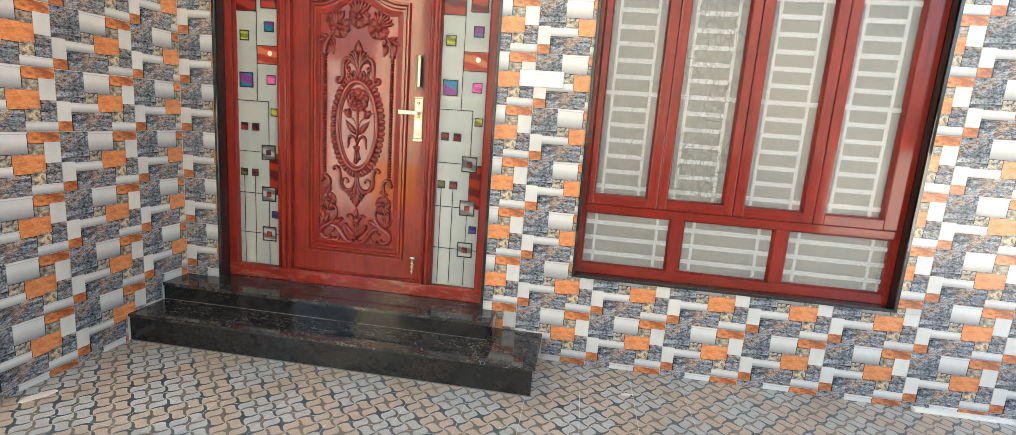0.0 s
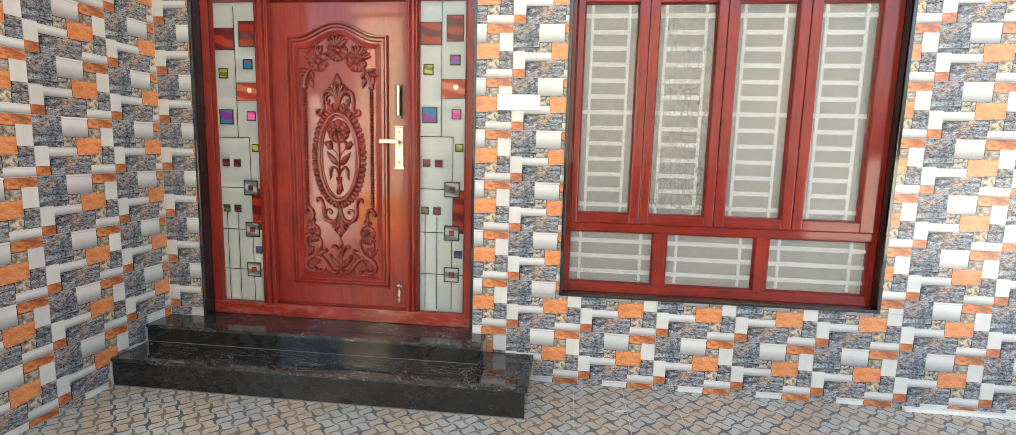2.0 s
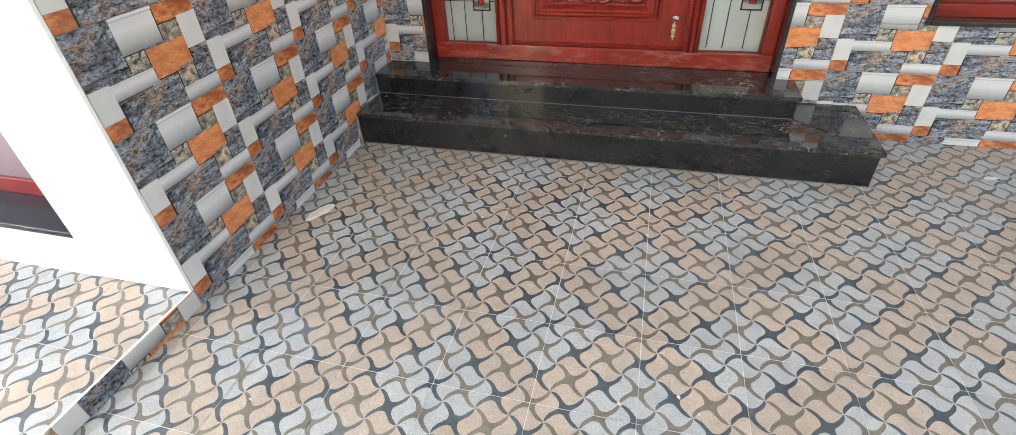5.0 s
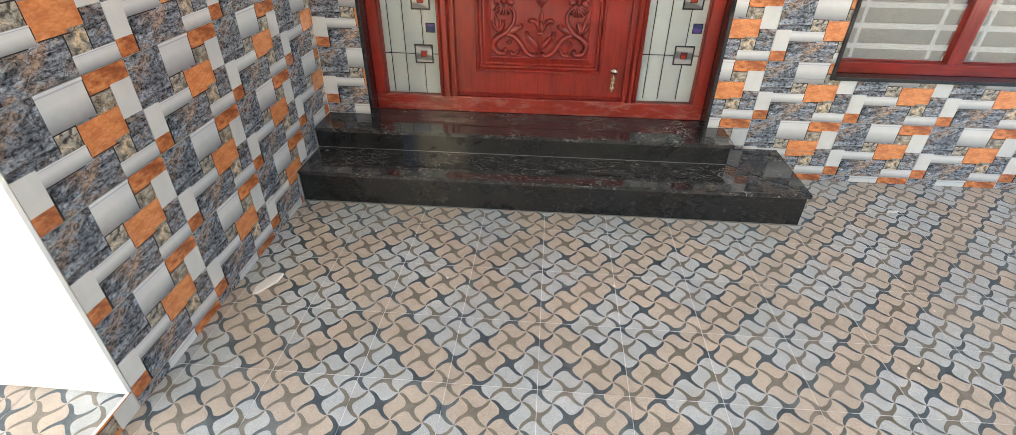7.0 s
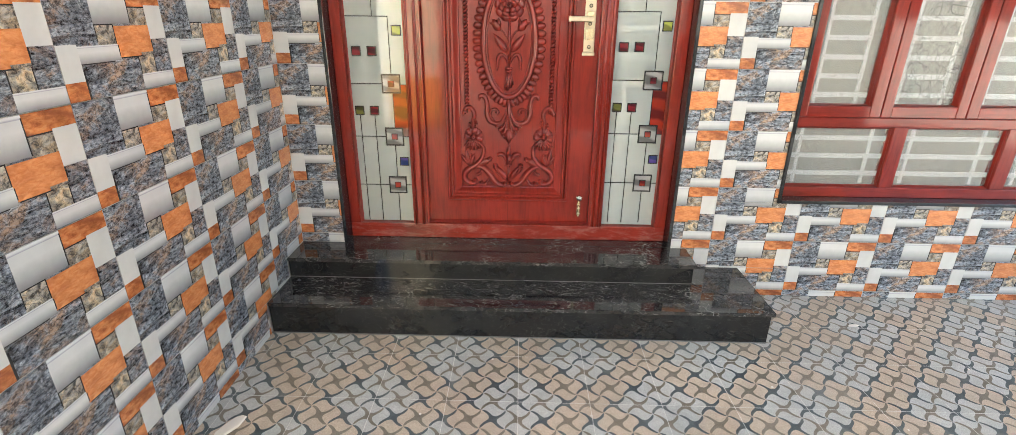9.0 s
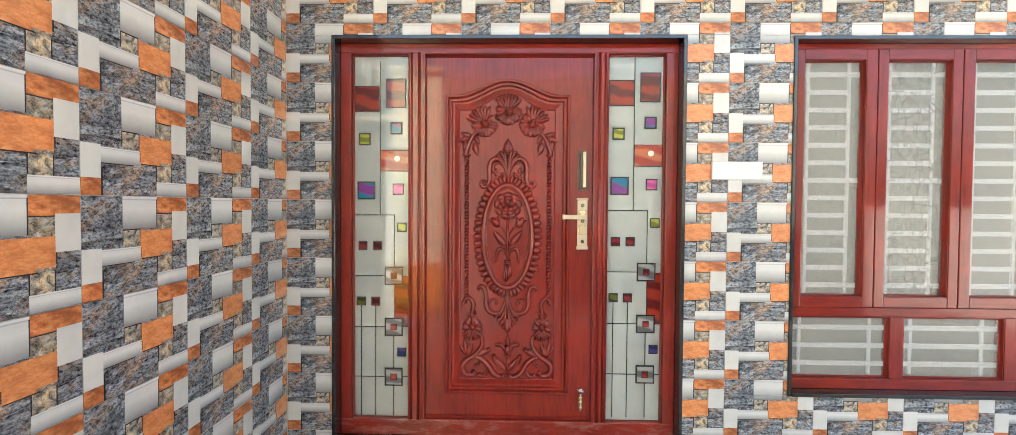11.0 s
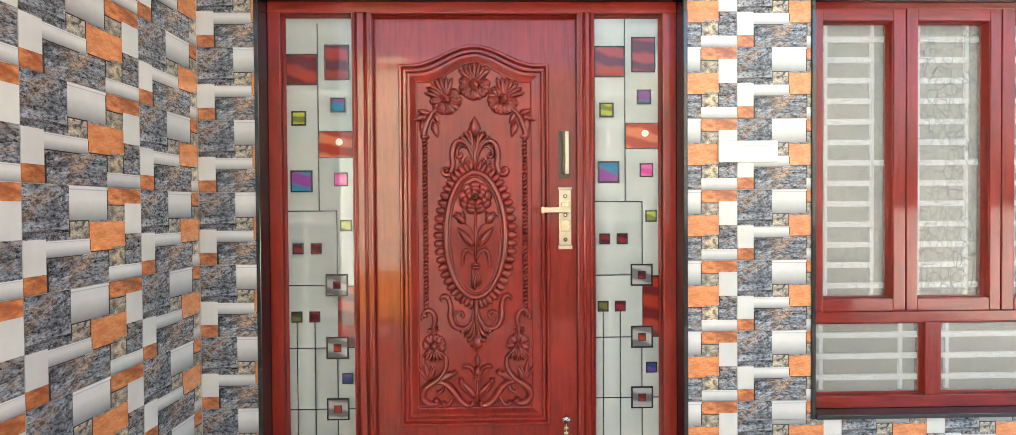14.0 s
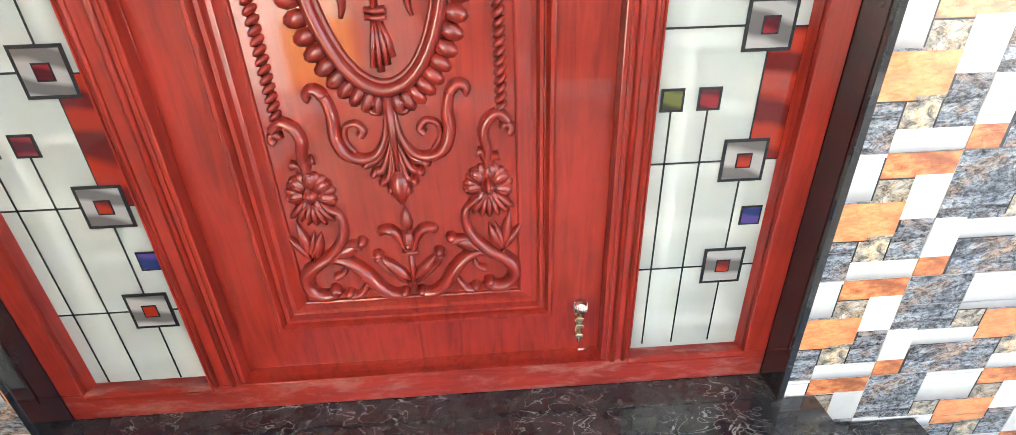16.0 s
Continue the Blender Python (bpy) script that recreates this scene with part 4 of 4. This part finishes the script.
both(side, "carved_scroll", "carved leafy corner scroll")
bm = bmesh.new()
relief(bm, [(0.004, 0.61), (0.004, 0.66), (0.004, 0.705)], 0.006, 0.005)
relief(bm, [(-0.014, 0.712), (0.004, 0.710), (0.022, 0.712)], 0.006, 0.006, 1.4)
dome(bm, 0.004, 0.742, 90, 0.030, 0.014, 0.013)
leaflet(bm, 0.004, 0.792, 90, 0.030, 0.013)
for m in (-1, 1):
    relief(bm, spline([(0.004 + m * x, z) for x, z in ((0.006, 0.718), (0.020, 0.750), (0.036, 0.768), (0.056, 0.768), (0.060, 0.758))]), 0.007, 0.006, 1.0, 0.010)
dome(bm, 0.004, 0.735, 0, 0.008, 0.008, 0.017)
carved("carved_tulip", bm, "carved tulip motif")

# ---- door furniture ----
lock = part("lock_plate", boxes((1.508, 1.562, LEAF - 0.008, LEAF, 1.300, 1.545), bevel=0.003), BRASS_PALE, leaf, "satin gold lock plate")
for z0, z1 in ((1.282, 1.300), (1.545, 1.556)):
    part("plate_end", boxes((1.504, 1.566, LEAF - 0.009, LEAF, z0, z1), bevel=0.003), BRASS_PALE, lock)
for z in (1.516, 1.434, 1.325):
    bm = bmesh.new()
    cyl(bm, (1.535, LEAF - 0.009, z), 0.0095, 0.004, "Y", 16)
    part("rosette", bm, DARK_METAL, lock)
    bm = bmesh.new()
    cyl(bm, (1.535, LEAF - 0.011, z), 0.0045, 0.003, "Y", 12)
    part("rosette_eye", bm, BRASS, lock)
bm = boxes((1.515, 1.555, LEAF - 0.0095, LEAF - 0.0075, 1.36, 1.41), (1.518, 1.552, LEAF - 0.0095, LEAF - 0.0075, 1.455, 1.49), bevel=0.001, segments=1)
part("engraving", bm, BRASS, lock)
bm = bmesh.new()
cyl(bm, (1.535, LEAF - 0.030, 1.457), 0.011, 0.05, "Y", 20)
part("spindle", bm, BRASS_PALE, lock)
part("lever", boxes((1.432, 1.548, LEAF - 0.064, LEAF - 0.050, 1.444, 1.468), (1.424, 1.436, LEAF - 0.066, LEAF - 0.042, 1.442, 1.470), bevel=0.003), BRASS_PALE, lock, "satin gold lever handle")
pull = part("pull_plate", boxes((1.508, 1.556, LEAF - 0.004, LEAF, 1.596, 1.806), bevel=0.001), DARK_METAL, leaf, "dark bronze backplate")
part("pull_bar", boxes((1.522, 1.534, LEAF - 0.034, LEAF - 0.012, 1.615, 1.795), bevel=0.002), DARK_METAL, pull)
part("pull_grip", boxes((1.532, 1.548, LEAF - 0.040, LEAF - 0.024, 1.612, 1.798), bevel=0.003), BRASS_PALE, pull, "satin gold pull handle")
for z in (1.62, 1.78):
    part("pull_foot", boxes((1.524, 1.546, LEAF - 0.026, LEAF - 0.003, z, z + 0.012), bevel=0.001), DARK_METAL, pull)
bolt = part("bolt_plate", boxes((1.524, 1.542, LEAF - 0.004, LEAF, 0.425, 0.500), bevel=0.001), BRASS, leaf, "small brass tower bolt")
bm = bmesh.new()
cyl(bm, (1.533, LEAF - 0.012, 0.475), 0.0065, 0.11, "Z", 16)
part("bolt_rod", bm, BRASS, bolt)
for z in (0.440, 0.470, 0.492):
    part("bolt_guide", boxes((1.523, 1.543, LEAF - 0.020, LEAF - 0.002, z - 0.005, z + 0.005), bevel=0.002), BRASS, bolt)
bm = bmesh.new()
cyl(bm, (1.534, LEAF - 0.014, 0.528), 0.017, 0.026, "Z", 20)
bmesh.ops.bevel(bm, geom=bm.edges[:], offset=0.004, segments=2, affect="EDGES")
part("bolt_knob", bm, STEEL, bolt, "steel knob", smooth=True)

# ---- switch plate ----
switch = thing("switch_plate", "white plastic switch cover on the tiled wall", "switch")
part("cover", boxes((2.166, 2.416, -0.016, 0.0, 1.652, 1.742), bevel=0.003), PLASTIC, switch)
part("print_line", boxes((2.25, 2.37, -0.0165, -0.0155, 1.719, 1.7215), (2.20, 2.225, -0.0165, -0.0155, 1.719, 1.7215), (2.225, 2.245, -0.0165, -0.0155, 1.675, 1.677)), PLASTIC_GREY, switch, "faint printed lines")

# ---- recessed ceiling lights ----
def glow(name, strength):
    m = material(name, (1, 1, 1), 0.4)
    b = m.node_tree.nodes["Principled BSDF"]
    b.inputs["Emission Color"].default_value, b.inputs["Emission Strength"].default_value = (1.0, 0.97, 0.92, 1), strength
    return m


GLOW, GLOW_BRIGHT = glow("lamp_glow", 1.5), glow("bright_lamp_glow", 7.0)
for x, y, r in ((0.66, -0.50, 0.04), (1.985, -0.43, 0.062), (3.87, -0.53, 0.05)):
    lamp = thing("ceiling_light", "round white recessed ceiling light, switched on", "ceiling light", "ceiling lights")
    bm = bmesh.new()
    bmesh.ops.create_circle(bm, segments=32, radius=r, cap_ends=False, matrix=Matrix.Translation((x, y, CEIL - 0.012)))
    ret = bmesh.ops.extrude_edge_only(bm, edges=bm.edges[:])
    for v in [g for g in ret["geom"] if isinstance(g, bmesh.types.BMVert)]:
        v.co = Vector((x, y, CEIL)) + (v.co - Vector((x, y, CEIL - 0.012))) * 1.25
    part("trim_ring", bm, PLASTIC, lamp)
    bm = bmesh.new()
    cyl(bm, (x, y, CEIL - 0.006), r, 0.008, "Z", 32)
    part("diffuser", bm, GLOW_BRIGHT if r > 0.06 else GLOW, lamp, "glowing diffuser")

# ---- window of the side wing ----
TINT = material("dark_tinted_glass", (0.20, 0.15, 0.17), 0.08)
wing = thing("window_2", "dark tinted window with granite sill in the white wing", "window", kind="structure")
part("window_sill", boxes((-1.75, -0.395, WALL_END - 0.004, WALL_END + 0.19, 0.24, 0.262), bevel=0.002), GRANITE, wing)
part("jamb", boxes((-0.415, -0.395, WALL_END - 0.002, WALL_END + 0.19, 0.262, 2.37)), GRANITE, wing)
part("frame", boxes((-1.75, -0.415, WALL_END + 0.165, WALL_END + 0.19, 0.262, 0.33), bevel=0.002), WOOD_WH, wing)
part("pane", boxes((-1.75, -0.415, WALL_END + 0.178, WALL_END + 0.186, 0.262, 2.37)), TINT, wing)

# ---- strip at the foot of the wall, plaster chips and grit on the floor ----
strip = link_mesh("skirting_strip", boxes((4.555, EAST, -0.040, -0.001, 0.0, 0.018), bevel=0.002), PLASTIC)
tagged(strip, "white plastic strip lying along the wall foot", "strip")
CHIP = make_plaster("chip_plaster", (0.72, 0.68, 0.62), 20)
rng = random.Random(4)


def chip(x, y, sx, sy, sz, turn, label):
    bm = bmesh.new()
    n = 9
    pts = [((0.7 + 0.4 * rng.random()) * math.cos(2 * math.pi * k / n) * sx, (0.7 + 0.4 * rng.random()) * math.sin(2 * math.pi * k / n) * sy) for k in range(n)]
    lo = [bm.verts.new((a, b, 0)) for a, b in pts]
    hi = [bm.verts.new((a * 0.9, b * 0.9, sz * (0.6 + 0.5 * rng.random()))) for a, b in pts]
    bm.faces.new(hi)
    bm.faces.new(lo[::-1])
    for k in range(n):
        m = (k + 1) % n
        bm.faces.new((lo[k], lo[m], hi[m], hi[k]))
    ob = link_mesh("plaster_chip", bm, CHIP)
    ob.matrix_world = pose(x, y, 0.0, 0, 0, turn)
    tagged(ob, label, "debris", "plaster chips on the floor")


chip(0.115, -1.10, 0.085, 0.030, 0.006, 72, "flat pale plaster flake near the wall foot")
chip(2.93, -0.30, 0.035, 0.012, 0.004, 10, "small white plaster chip on the tiled floor")
for _ in range(26):
    chip(0.2 + 4.2 * rng.random(), -0.6 - 1.7 * rng.random(), 0.004 + 0.005 * rng.random(), 0.003 + 0.003 * rng.random(), 0.003, 360 * rng.random(), "tiny white plaster crumb on the tiled floor")

# ---- wall tiles, cut to the openings ----
# (u0, u1, v0, v1, material, lift): v runs down from the top of a tile
PRINT = [
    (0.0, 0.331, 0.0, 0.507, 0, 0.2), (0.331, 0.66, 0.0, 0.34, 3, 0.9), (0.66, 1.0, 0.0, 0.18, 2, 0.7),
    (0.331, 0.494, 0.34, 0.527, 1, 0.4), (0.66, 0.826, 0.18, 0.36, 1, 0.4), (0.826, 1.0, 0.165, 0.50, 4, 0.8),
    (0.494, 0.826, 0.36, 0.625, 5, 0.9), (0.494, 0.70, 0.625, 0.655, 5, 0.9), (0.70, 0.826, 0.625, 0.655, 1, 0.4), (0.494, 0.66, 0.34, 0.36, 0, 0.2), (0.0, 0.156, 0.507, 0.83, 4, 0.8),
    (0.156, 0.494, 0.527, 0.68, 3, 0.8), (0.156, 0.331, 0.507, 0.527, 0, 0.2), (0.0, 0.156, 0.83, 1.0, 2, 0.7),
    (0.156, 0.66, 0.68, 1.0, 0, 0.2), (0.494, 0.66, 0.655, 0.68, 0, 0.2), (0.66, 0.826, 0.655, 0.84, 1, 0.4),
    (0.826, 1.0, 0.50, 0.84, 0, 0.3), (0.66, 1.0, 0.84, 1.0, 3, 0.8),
# dark strips: the drop shadows drawn into the print beside its blocks
(0.156, 0.172, 0.74, 1.0, 7, 0.32), (0.505, 0.715, 0.655, 0.667, 7, 0.46), (0.826, 0.838, 0.50, 0.60, 7, 0.46),
    (0.331, 0.494, 0.340, 0.352, 7, 0.5), (0.487, 0.494, 0.352, 0.527, 7, 0.5), (0.66, 0.826, 0.180, 0.192, 7, 0.5), (0.66, 0.668, 0.655, 0.84, 7, 0.5),
    (0.818, 0.826, 0.655, 0.84, 7, 0.5), (0.654, 0.662, 0.03, 0.34, 7, 0.95), (0.494, 0.501, 0.54, 0.64, 7, 0.95), (0.331, 0.337, 0.35, 0.50, 7, 0.5), (0.156, 0.44, 0.68, 0.690, 7, 0.32)]
TILE_MATS = [SLATE, PEBBLE, BRICK, WHITE, IVORY, ORANGE, BISQUE, PRINT_SHADOW]
_cut = {}


def tile_mesh(u0, u1, v0, v1):
    """A tile, or the piece of one between u0..u1 and v0..v1, printed face towards -y, origin at the foot."""
    key = tuple(round(k, 3) for k in (u0, u1, v0, v1))
    if key in _cut:
        return _cut[key]
    g = 0.0011
    bm = bmesh.new()
    uvl = bm.loops.layers.uv.new("UVMap")

    def quad(pts, mat, uvs=None):
        f = bm.faces.new([bm.verts.new(p) for p in pts])
        f.material_index = mat
        for lp, uv in zip(f.loops, uvs or ((0, 0),) * 4):
            lp[uvl].uv = uv
    X0, X1, Z0, Z1 = u0 * TILE_W + g, u1 * TILE_W - g, (1 - v1) * TILE_H + g, (1 - v0) * TILE_H - g
    yb, yf = SLAB, 0.0012
    quad(((X0, yb, Z0), (X0, yf, Z0), (X0, yf, Z1), (X0, yb, Z1)), 6)
    quad(((X1, yf, Z0), (X1, yb, Z0), (X1, yb, Z1), (X1, yf, Z1)), 6)
    quad(((X0, yf, Z1), (X1, yf, Z1), (X1, yb, Z1), (X0, yb, Z1)), 6)
    quad(((X0, yb, Z0), (X1, yb, Z0), (X1, yf, Z0), (X0, yf, Z0)), 6)
    for a, b, c, d, mat, lift in PRINT:
        p, q, r, s = max(a, u0), min(b, u1), max(c, v0), min(d, v1)
        if q - p < 0.004 or s - r < 0.004:
            continue
        x0, x1 = max(p * TILE_W, X0), min(q * TILE_W, X1)
        z0, z1 = max((1 - s) * TILE_H, Z0), min((1 - r) * TILE_H, Z1)
        if x1 <= x0 or z1 <= z0:
            continue
        y = yf - 0.0012 * lift
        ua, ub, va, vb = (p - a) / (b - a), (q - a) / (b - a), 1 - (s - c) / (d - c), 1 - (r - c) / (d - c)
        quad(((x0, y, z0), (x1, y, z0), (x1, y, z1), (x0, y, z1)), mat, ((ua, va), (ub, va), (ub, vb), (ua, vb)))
        quad(((x0, yf, z0), (x1, yf, z0), (x1, y, z0), (x0, y, z0)), mat, ((ua, va),) * 4)
        quad(((x0, y, z1), (x1, y, z1), (x1, yf, z1), (x0, yf, z1)), mat, ((ua, vb),) * 4)
        quad(((x0, yf, z0), (x0, y, z0), (x0, y, z1), (x0, yf, z1)), mat, ((ua, va),) * 4)
        quad(((x1, y, z0), (x1, yf, z0), (x1, yf, z1), (x1, y, z1)), mat, ((ub, va),) * 4)
    me = bpy.data.meshes.new("tile")
    bm.to_mesh(me)
    bm.free()
    for m in TILE_MATS:
        me.materials.append(m)
    _cut[key] = me
    return me


def minus(rect, hole):
    """What is left of a rectangle (s0, s1, z0, z1) when a hole is cut from it."""
    a, b, c, d = rect
    e, f, g, h = hole
    if e >= b or f <= a or g >= d or h <= c:
        return [rect]
    out = []
    if c < g:
        out.append((a, b, c, g))
    if h < d:
        out.append((a, b, h, d))
    if a < e:
        out.append((a, e, max(c, g), min(d, h)))
    if f < b:
        out.append((f, b, max(c, g), min(d, h)))
    return out


def lay_wall(parent, s_start, s_end, first, holes, place):
    """Tiles along a wall from s_start to s_end with joints at first + n widths; place gives a tile's pose from s and z."""
    lo = math.floor((s_start - first) / TILE_W + 1e-6)
    for col in range(lo, math.ceil((s_end - first) / TILE_W)):
        for row in range(-1, 11):
            s, z = first + col * TILE_W, ROW0 + row * TILE_H
            rects = [(max(s, s_start), min(s + TILE_W, s_end), max(z, 0.0), min(z + TILE_H, CEIL - 0.001))]
            for hole in holes:
                rects = [r for q in rects for r in minus(q, hole)]
            for a, b, c, d in rects:
                if b - a < 0.006 or d - c < 0.006:
                    continue
                u0, u1, v0, v1 = (a - s) / TILE_W, (b - s) / TILE_W, 1 - (d - z) / TILE_H, 1 - (c - z) / TILE_H
                ob = new("tile", tile_mesh(u0, u1, v0, v1))
                ob.matrix_world = place(s, z)
                ob.parent = parent


STEP_HOLES = [(0.0, 2.424, -0.1, 0.171), (0.0, 2.122, 0.0, 0.283)]
lay_wall(wall_north, 0.0, EAST, 0.0, [DOOR, WINDOW] + STEP_HOLES, lambda s, z: pose(s, 0, z))
lay_wall(wall_west, WALL_END, 0.0, -0.348, [(-0.484, 0.0, -0.1, 0.171), (-0.219, 0.0, 0.0, 0.283)], lambda s, z: pose(0, s, z, 0, 0, 90))

# ---- kerb of the raised side floor, faced with tile offcuts ----
kerb = wall_mesh("kerb", (-0.03, -0.011, -3.75, WALL_END, -0.02, 0.074), mat=GROUT)
tagged(kerb, "low kerb faced with strips of stone-print tile", "kerb")
for k in range(5):
    y0 = WALL_END - 0.45 * (k + 1)
    ob = new("tile", tile_mesh(0.0, 1.0, 0.15 + 0.11 * (k % 3), 0.405 + 0.11 * (k % 3)))
    ob.matrix_world = pose(-0.001, y0, -0.3 * (1 - 0.405 - 0.11 * (k % 3)), 0, 0, 90)
    ob.parent = kerb

# ---- floor tiles: pinwheels between bone-shaped cells, three cells a side ----
PITCH = 0.1
FLOOR_MATS = [CELL_BLUE, CELL_BROWN, CELL_PALE, CELL_PEACH]


def floor_tile_mesh(parity):
    bm = bmesh.new()
    g = 0.0009
    lim = lambda k: min(max(k, g), 0.3 - g)

    def face(pts, mat):
        f = bm.faces.new([bm.verts.new(p) for p in pts])
        f.material_index = mat
    for i in range(4):
        for j in range(4):
            x0, x1, y0, y1 = lim((i - 0.5) * PITCH), lim((i + 0.5) * PITCH), lim((j - 0.5) * PITCH), lim((j + 0.5) * PITCH)
            face(((x0, y0, 0), (x1, y0, 0), (x1, y1, 0), (x0, y1, 0)), (i + j + parity) % 2)
    lift, N = 0.0005, 10

    def f(p):
        q = math.sqrt(p * p + 0.0036)
        return max(0.006, 0.5 - q - 1.414 * (0.086 * (1 - 2 * min(q, 0.5)) + 0.010))

    def bone(sx, sy, ax, ay, mat):
        """A cell from star (sx, sy) to the next one along (ax, ay)."""
        mx, my = (sx + 0.5 * ax) * PITCH, (sy + 0.5 * ay) * PITCH
        px, py = -ay, ax
        lo, hi = -0.5, 0.5
        if ax and sy in (0, 3):
            lo, hi = (0.0, 0.5) if (sy == 0) == (py > 0) else (-0.5, 0.0)
        if ay and sx in (0, 3):
            lo, hi = (0.0, 0.5) if (sx == 0) == (px > 0) else (-0.5, 0.0)
        ring_ = []
        for side in (1, -1):
            for k in range(N + 1):
                p = lo + (hi - lo) * (k if side == 1 else N - k) / N
                t = side * f(p) + 0.105 * math.sin(2 * math.pi * p)
                ring_.append((lim(mx + (ax * t + px * p * 0.985) * PITCH), lim(my + (ay * t + py * p * 0.985) * PITCH)))
        up = [bm.verts.new((x, y, lift)) for x, y in ring_]
        dn = [bm.verts.new((x, y, 0.0)) for x, y in ring_]
        fc = bm.faces.new(up)
        fc.material_index = mat
        if fc.normal.z < 0 or sum(a.co.x * b.co.y - b.co.x * a.co.y for a, b in zip(up, up[1:] + up[:1])) < 0:
            fc.normal_flip()
        for k in range(len(up)):
            m_ = (k + 1) % len(up)
            sk = bm.faces.new((dn[k], dn[m_], up[m_], up[k]))
            sk.material_index = mat
    inner = lambda i, j: (i in (0, 3)) != (j in (0, 3))
    for i in range(4):
        for j in range(4):
            for ax, ay in ((1, 0), (0, 1)):
                if i + ax > 3 or j + ay > 3:
                    continue
                brown = (i, j) if (i + j + parity) % 2 == 1 else (i + ax, j + ay)
                bone(i, j, ax, ay, 2 if inner(*brown) else 3)
    bm.normal_update()
    bmesh.ops.triangulate(bm, faces=[q for q in bm.faces if len(q.verts) > 4])
    me = bpy.data.meshes.new("tile")
    bm.to_mesh(me)
    bm.free()
    for m in FLOOR_MATS:
        me.materials.append(m)
    return me


FLOOR_TILES = (floor_tile_mesh(0), floor_tile_mesh(1))
FX, FY = 0.040, -0.019
FLOOR_W, FLOOR_D = 0.2927, 0.3011


def lay_floor(parent, cols, rows, z, x_shift=0.0, y_shift=0.0):
    for i in cols:
        for j in rows:
            ob = new("tile", FLOOR_TILES[(i + j) % 2])
            ob.matrix_world = pose(FX + FLOOR_W * i + x_shift, FY - FLOOR_D * (j + 1) + y_shift, z) @ Matrix.Diagonal((FLOOR_W / 0.3, FLOOR_D / 0.3, 1, 1))
            ob.parent = parent


lay_floor(floor, range(-1, 21), range(-1, 12), -0.0005)
lay_floor(floor_wing, range(-6, 0), range(5, 10), 0.0745, -0.052, -0.181)
